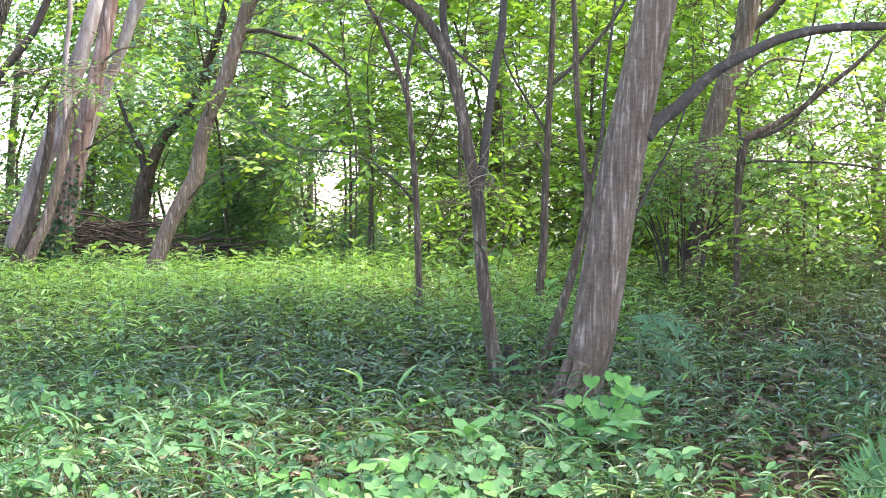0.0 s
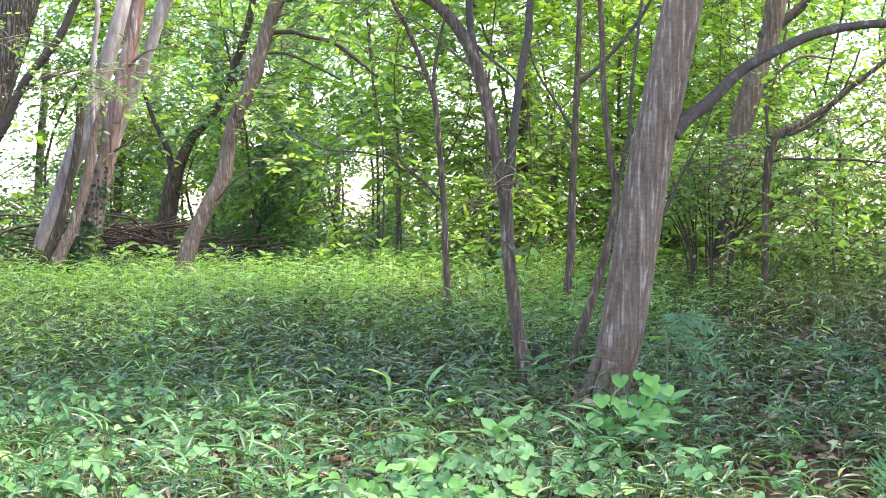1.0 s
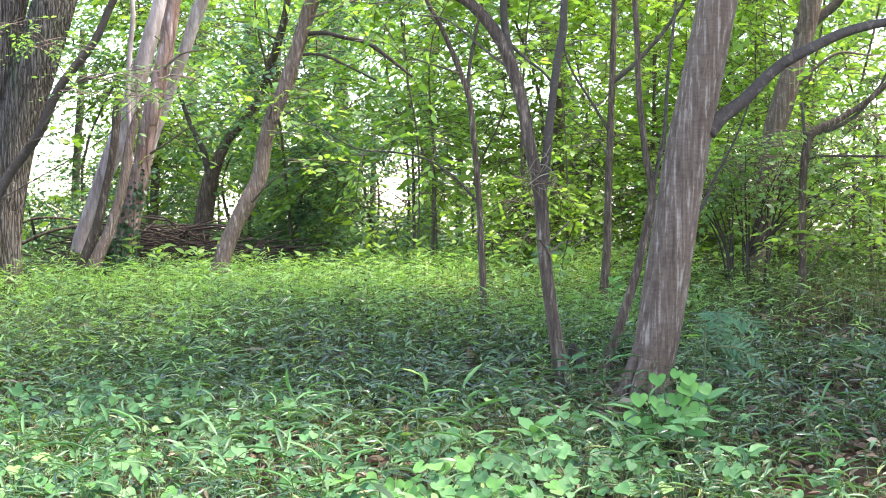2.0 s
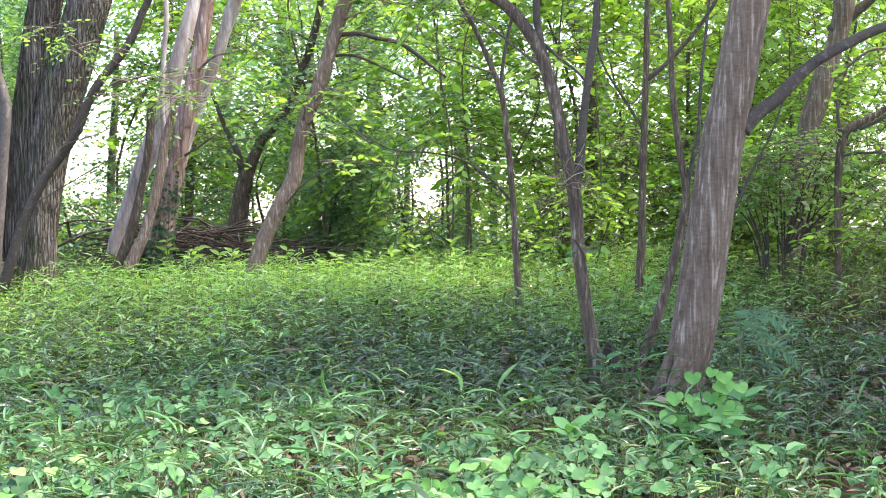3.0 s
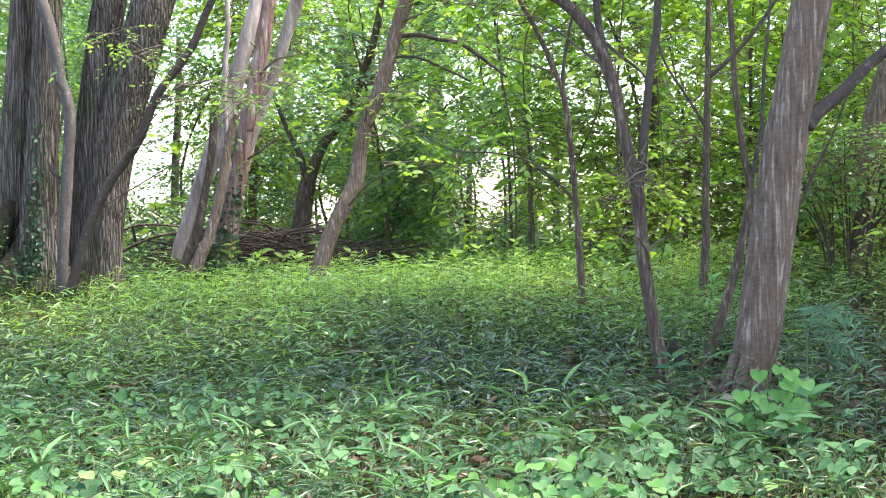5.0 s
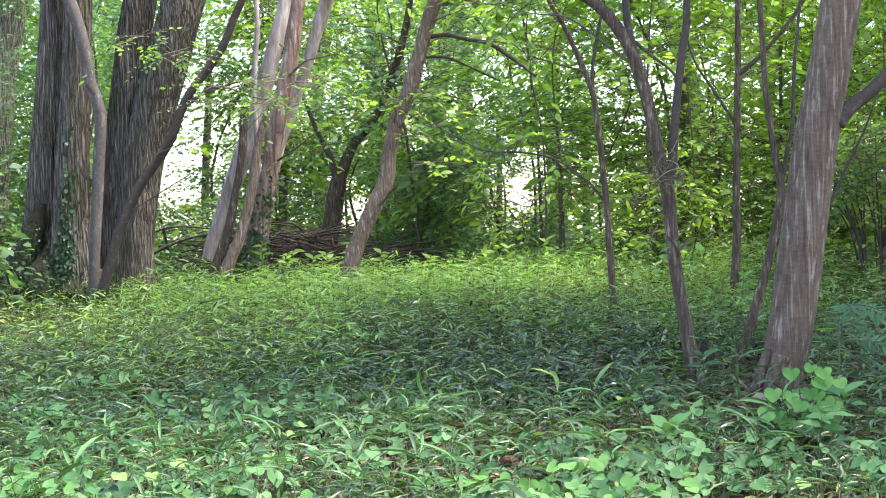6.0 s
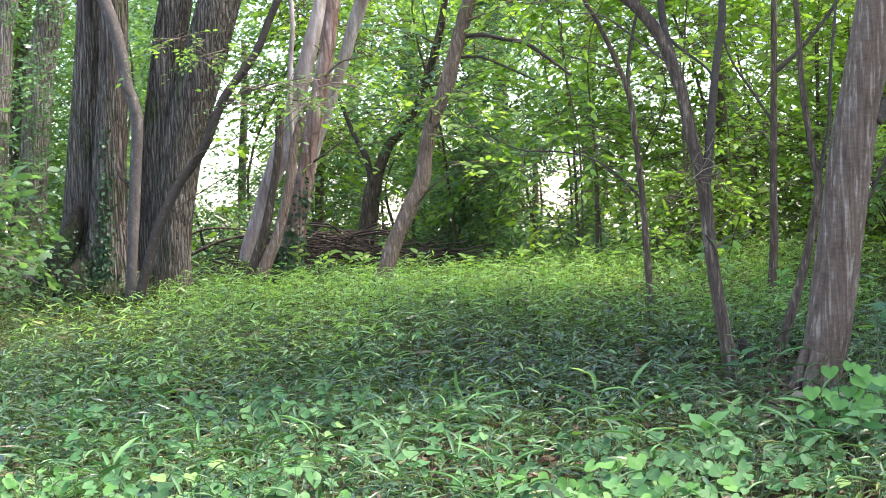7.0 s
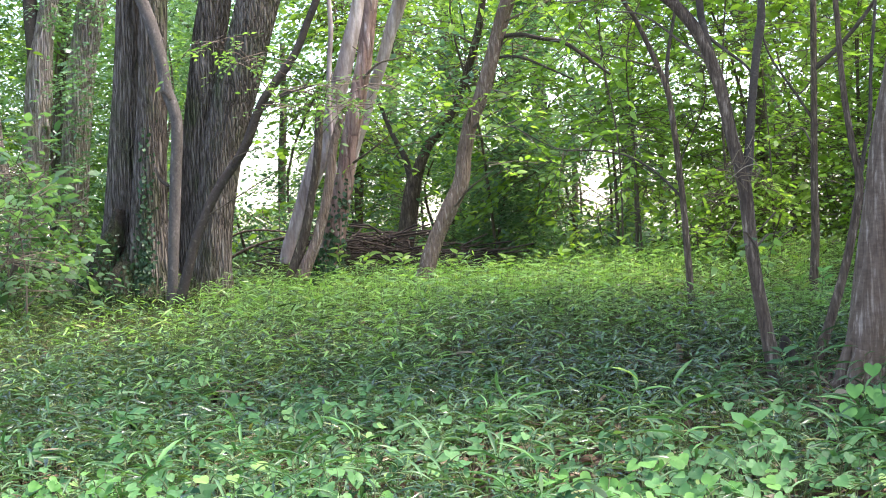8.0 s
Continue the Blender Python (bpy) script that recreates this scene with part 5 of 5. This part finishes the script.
def fern(x, y, count, length, rise, pairs, size, label, r, first=0.0, turn=6.28, foot=0.0, wide=0.16, mat=M_FERN, droop=0.5, face=(0, -0.35, 1.0), loose=0.1):
    z = float(ground_z(x, y))
    ob = thing("fern", x, y, z, label, "fern")
    for k in range(count):
        rib, lf = frond(x, y, z + foot * r.uniform(0.4, 1), first + turn * k / count + r.normal() * 0.15, length * r.uniform(0.75, 1.1), rise * r.uniform(0.8, 1.15), pairs, size, r, wide, droop, np.array(face) + r.normal(size=3) * loose)
        fr = tagged(part("frond", lf, mat, ob), kind="stuff")
        part("rib", rib, M_STEM, fr)
    return ob


fern(1.80, 6.80, 3, 0.38, 0.17, 13, 0.17, "low fern with broad arching fronds", r5, 2.95, 0.8, 0.1, wide=0.16, mat=M_HEART, droop=0.35, face=(-0.2, -1.0, 0.45))
feather = fern(0.98, 8.9, 9, 0.36, 0.1, 11, 0.1, "blue-green feathery plant with drooping divided leaves by a trunk", r5, -1.7, 3.4, 0.46, 0.17, droop=0.8, face=(0, -0.55, 0.9), loose=0.22)
part("stem", tube([(0.94, 8.9, float(ground_z(0.94, 8.9)) - 0.03, 0.006), (0.945, 8.9, float(ground_z(0.94, 8.9)) + 0.25, 0.005), (0.95, 8.89, float(ground_z(0.94, 8.9)) + 0.47, 0.003)], 6, 3, 0), M_STEM, feather)
fern(2.09, 10.74, 7, 0.4, 0.25, 16, 0.1, "small fern growing in the shade", r5)


# ---- many-stemmed shrub ----
def stem_shrub(x, y, count, height, spread, r):
    z = float(ground_z(x, y))
    ob = thing("many_stemmed_shrub", x, y, z, "shrub of many thin bare stems with light leaves above", "shrub")
    cl = []
    for k in range(count):
        a, d = r.uniform(0, 6.3), spread * r.uniform(0.2, 1)
        b = np.array([x + 0.2 * math.cos(a) * r.uniform(0.3, 1), y + 0.2 * math.sin(a)])
        t = np.array([x + d * math.cos(a), y + d * math.sin(a), z + height * r.uniform(0.7, 1.1)])
        part("stem", tube([(*b, z - 0.05, 0.0085), (*(b * 0.75 + t[:2] * 0.25), z + height * 0.4, 0.007), (*t, 0.0035)], 6, 4, 0.05, seed=k), M_DARK, ob)
        cl.append((*t, 0.3, 0.3, 0.14, 9))
    for px, pz, w, h in ((1.78, 2.12, 0.34, 0.1), (2.05, 2.0, 0.36, 0.12), (2.32, 2.1, 0.32, 0.1), (1.66, 1.92, 0.26, 0.08), (2.36, 1.9, 0.34, 0.1), (2.66, 1.98, 0.32, 0.1), (1.95, 1.82, 0.25, 0.07), (2.2, 2.22, 0.28, 0.08), (2.58, 1.74, 0.28, 0.07), (2.26, 1.7, 0.22, 0.06)):
        cl.append((px, y - 0.35, pz, w, 0.3, h, 36 * w))
        part("stem", tube([(x, y, z + 0.3, 0.008), (0.5 * (x + px), y - 0.1, 0.45 * (z + 0.3) + 0.55 * pz, 0.006), (px, y - 0.35, pz, 0.003)], 6, 4, 0.05, seed=int(r.integers(99))), M_DARK, ob)
    lf, tw = sprays(cl, r, 1.0, 0.35, 0.068, 0.55)
    tagged(part("crown", lf, M_CANOPY, ob), kind="stuff")
    tagged(part("twig", tw, M_TWIG, ob), kind="stuff")


stem_shrub(1.83, 14.1, 17, 1.05, 0.5, np.random.default_rng(71))


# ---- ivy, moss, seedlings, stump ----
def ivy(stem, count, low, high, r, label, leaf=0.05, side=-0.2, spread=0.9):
    """Ivy leaves clinging to a trunk's camera-facing side and flanks."""
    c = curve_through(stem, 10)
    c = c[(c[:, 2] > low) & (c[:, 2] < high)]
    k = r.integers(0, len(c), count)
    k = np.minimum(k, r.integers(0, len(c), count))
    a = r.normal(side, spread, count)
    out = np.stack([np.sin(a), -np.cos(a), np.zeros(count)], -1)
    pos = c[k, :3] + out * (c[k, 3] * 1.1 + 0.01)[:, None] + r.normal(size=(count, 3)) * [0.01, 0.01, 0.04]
    al = np.array([0, 0, -1.0]) + r.normal(size=(count, 3)) * 0.6
    sz = leaf * r.uniform(0.6, 1.3, count)
    ob = new("ivy", triangles("ivy", *leaves(OVATE, pos, al, out + r.normal(size=(count, 3)) * 0.35, sz, sz * 0.85), M_IVY))
    return tagged(ob, label, "ivy", kind="stuff")


r7 = np.random.default_rng(77)
CLUSTER_FOOT = [(-3.27, 15.20, 1.19, 0.154), (-3.24, 15.20, 1.28, 0.140), (-3.20, 15.20, 1.42, 0.130), (-3.14, 15.20, 1.61, 0.112), (-3.07, 15.20, 1.84, 0.088), (-3.01, 15.20, 2.07, 0.079), (-2.97, 15.20, 2.31, 0.074), (-2.91, 15.20, 2.54, 0.079)]
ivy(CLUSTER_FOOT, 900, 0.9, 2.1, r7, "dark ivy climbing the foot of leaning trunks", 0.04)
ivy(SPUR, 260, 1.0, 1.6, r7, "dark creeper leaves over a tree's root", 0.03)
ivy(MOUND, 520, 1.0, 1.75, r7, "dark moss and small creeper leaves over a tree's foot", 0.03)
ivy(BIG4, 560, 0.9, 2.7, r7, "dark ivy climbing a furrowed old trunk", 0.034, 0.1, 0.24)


def seedling(x, y, height, count, leaf, mat, label, r):
    """A young plant: one stem with a few broad leaves near its top."""
    z = float(ground_z(x, y))
    ob = thing("seedling", x, y, z, label, "plant", "seedlings")
    top = np.array([x + r.normal() * 0.03, y + r.normal() * 0.03, z + height])
    part("stem", tube([(x, y, z - 0.02, 0.004), (*(0.5 * (top + [x, y, z])), 0.0035), (*top, 0.002)], 5, 3, 0), M_STEM, ob)
    for k in range(count):
        a = k * 2.4 + r.normal() * 0.3
        sz = np.array([leaf * r.uniform(0.7, 1.2)])
        at = top - np.array([0, 0, height * 0.09 * (k // 2)])
        part("leaf", leaves(BLADE, at[None], np.array([[math.cos(a), math.sin(a), r.uniform(0.05, 0.8)]]), np.array([[r.normal() * 0.4, -0.6, 1.0]]), sz, sz * 0.42), mat, ob)
    return ob


for x, y in ((-2.63, 15.50), (-2.66, 15.25), (-2.87, 15.50), (-2.25, 16.54), (-1.44, 16.54), (-0.82, 16.27), (-3.15, 15.50), (-2.79, 14.57), (-1.81, 16.27), (-1.10, 16.00), (-2.32, 15.02), (-3.33, 15.02)):
    x, y = x * min(1, 15.0 / y), min(y, 15.0)
    seedling(x, y, r7.uniform(0.3, 0.44), 7, 0.1, M_LIGHT, "yellow-green seedling standing above the grass", r7)
for x, y in ((0.95, 7.0), (0.89, 7.95), (0.08, 7.46), (0.68, 7.35), (-2.73, 8.35)):
    seedling(x, y, r7.uniform(0.16, 0.22), 6, 0.125, M_HEART_BRIGHT, "low seedling with broad pale green leaves", r7)
for x, y in ((0.74, 11.77), (0.69, 12.52), (1.12, 10.29), (0.31, 8.80)):
    seedling(x, y, r7.uniform(0.2, 0.34), 7, 0.085, M_CLUMP if y > 11 else M_HEART, "green seedling in the shade of a trunk", r7)

sx, sy = 0.38, 10.12
stump = thing("tree_stump", sx, sy, float(ground_z(sx, sy)), "short dark rotten stump between young trees", "stump")
sz = float(ground_z(sx, sy))
part("stump", tube([(sx, sy, sz - 0.05, 0.07), (sx, sy, sz + 0.05, 0.048), (sx - 0.01, sy, sz + 0.11, 0.038), (sx - 0.02, sy, sz + 0.16, 0.028), (sx - 0.025, sy, sz + 0.185, 0.008)], 26, 5, 0.16, 9, 0.25, 3), M_DEAD, stump)

# Dry vine twisted round the fork of a young tree.
vx, vy, vz = (0.17, 9.60, 1.78)
vine = thing("dry_vine", vx, vy, vz, "tangle of pale dry vine round a forked stem", "vine")
for k in range(7):
    a = np.linspace(0, r7.uniform(4, 7), 9) + r7.uniform(0, 6)
    q = r7.uniform(0.045, 0.1)
    pts = np.stack([vx + q * np.cos(a), vy + q * np.sin(a), vz + np.linspace(-0.12, 0.14, 9) * r7.uniform(0.3, 1.2) + r7.normal(size=9) * 0.02, np.full(9, 0.0022)], -1)
    part("tendril", tube(pts, 4, 3, 0), M_DRY, vine)

# ---- dead wood ----
r6 = np.random.default_rng(66)
px, py = -3.17, 16.60
pile = thing("brush_pile", px, py, float(ground_z(px, py)), "heap of brown dead branches and sticks stacked at the wood's edge", "brush pile")
sticks = []
for k in range(6):
    L = r6.uniform(0.7, 1.3)
    pts = [(-L / 2, 0, 0, 0.007), (-L / 6, r6.normal() * 0.05, r6.normal() * 0.05, 0.0065), (L / 6, r6.normal() * 0.05, r6.normal() * 0.05, 0.005), (L / 2, r6.normal() * 0.06, r6.normal() * 0.06, 0.0025)]
    sticks.append(triangles("stick", *tube(pts, 6, 2, 0.05, seed=k), M_DEAD))
for k in range(300):
    u = r6.uniform(-1, 1)
    top = 0.42 * (1 - u * u) + 0.05
    ob = new("stick", sticks[k % 6])
    ob.parent = pile
    ob.matrix_basis = pose(u * 0.95, r6.uniform(-0.35, 0.4), r6.uniform(0.02, top), r6.normal() * 20, r6.normal() * 9 + 10 * u, r6.normal() * 45 + (180 if k % 2 else 0)) @ Matrix.Scale(r6.uniform(0.7, 1.3), 4)
for pts in ([(-4.35, 16.00, 1.39, 0.013), (-4.13, 16.00, 1.50, 0.013), (-3.92, 16.00, 1.57, 0.012), (-3.61, 16.00, 1.62, 0.009)], [(-4.39, 16.30, 1.57, 0.010), (-4.25, 16.30, 1.66, 0.010), (-4.04, 16.30, 1.68, 0.009), (-3.73, 16.30, 1.64, 0.007)]):
    x, y = pts[0][:2]
    ob = thing("fallen_branch", x, y, float(ground_z(x, y)), "bare grey fallen branch resting on a brush pile", "branch")
    part("stem", tube(pts, 8, 4, 0.08, seed=5), M_YOUNG, ob)
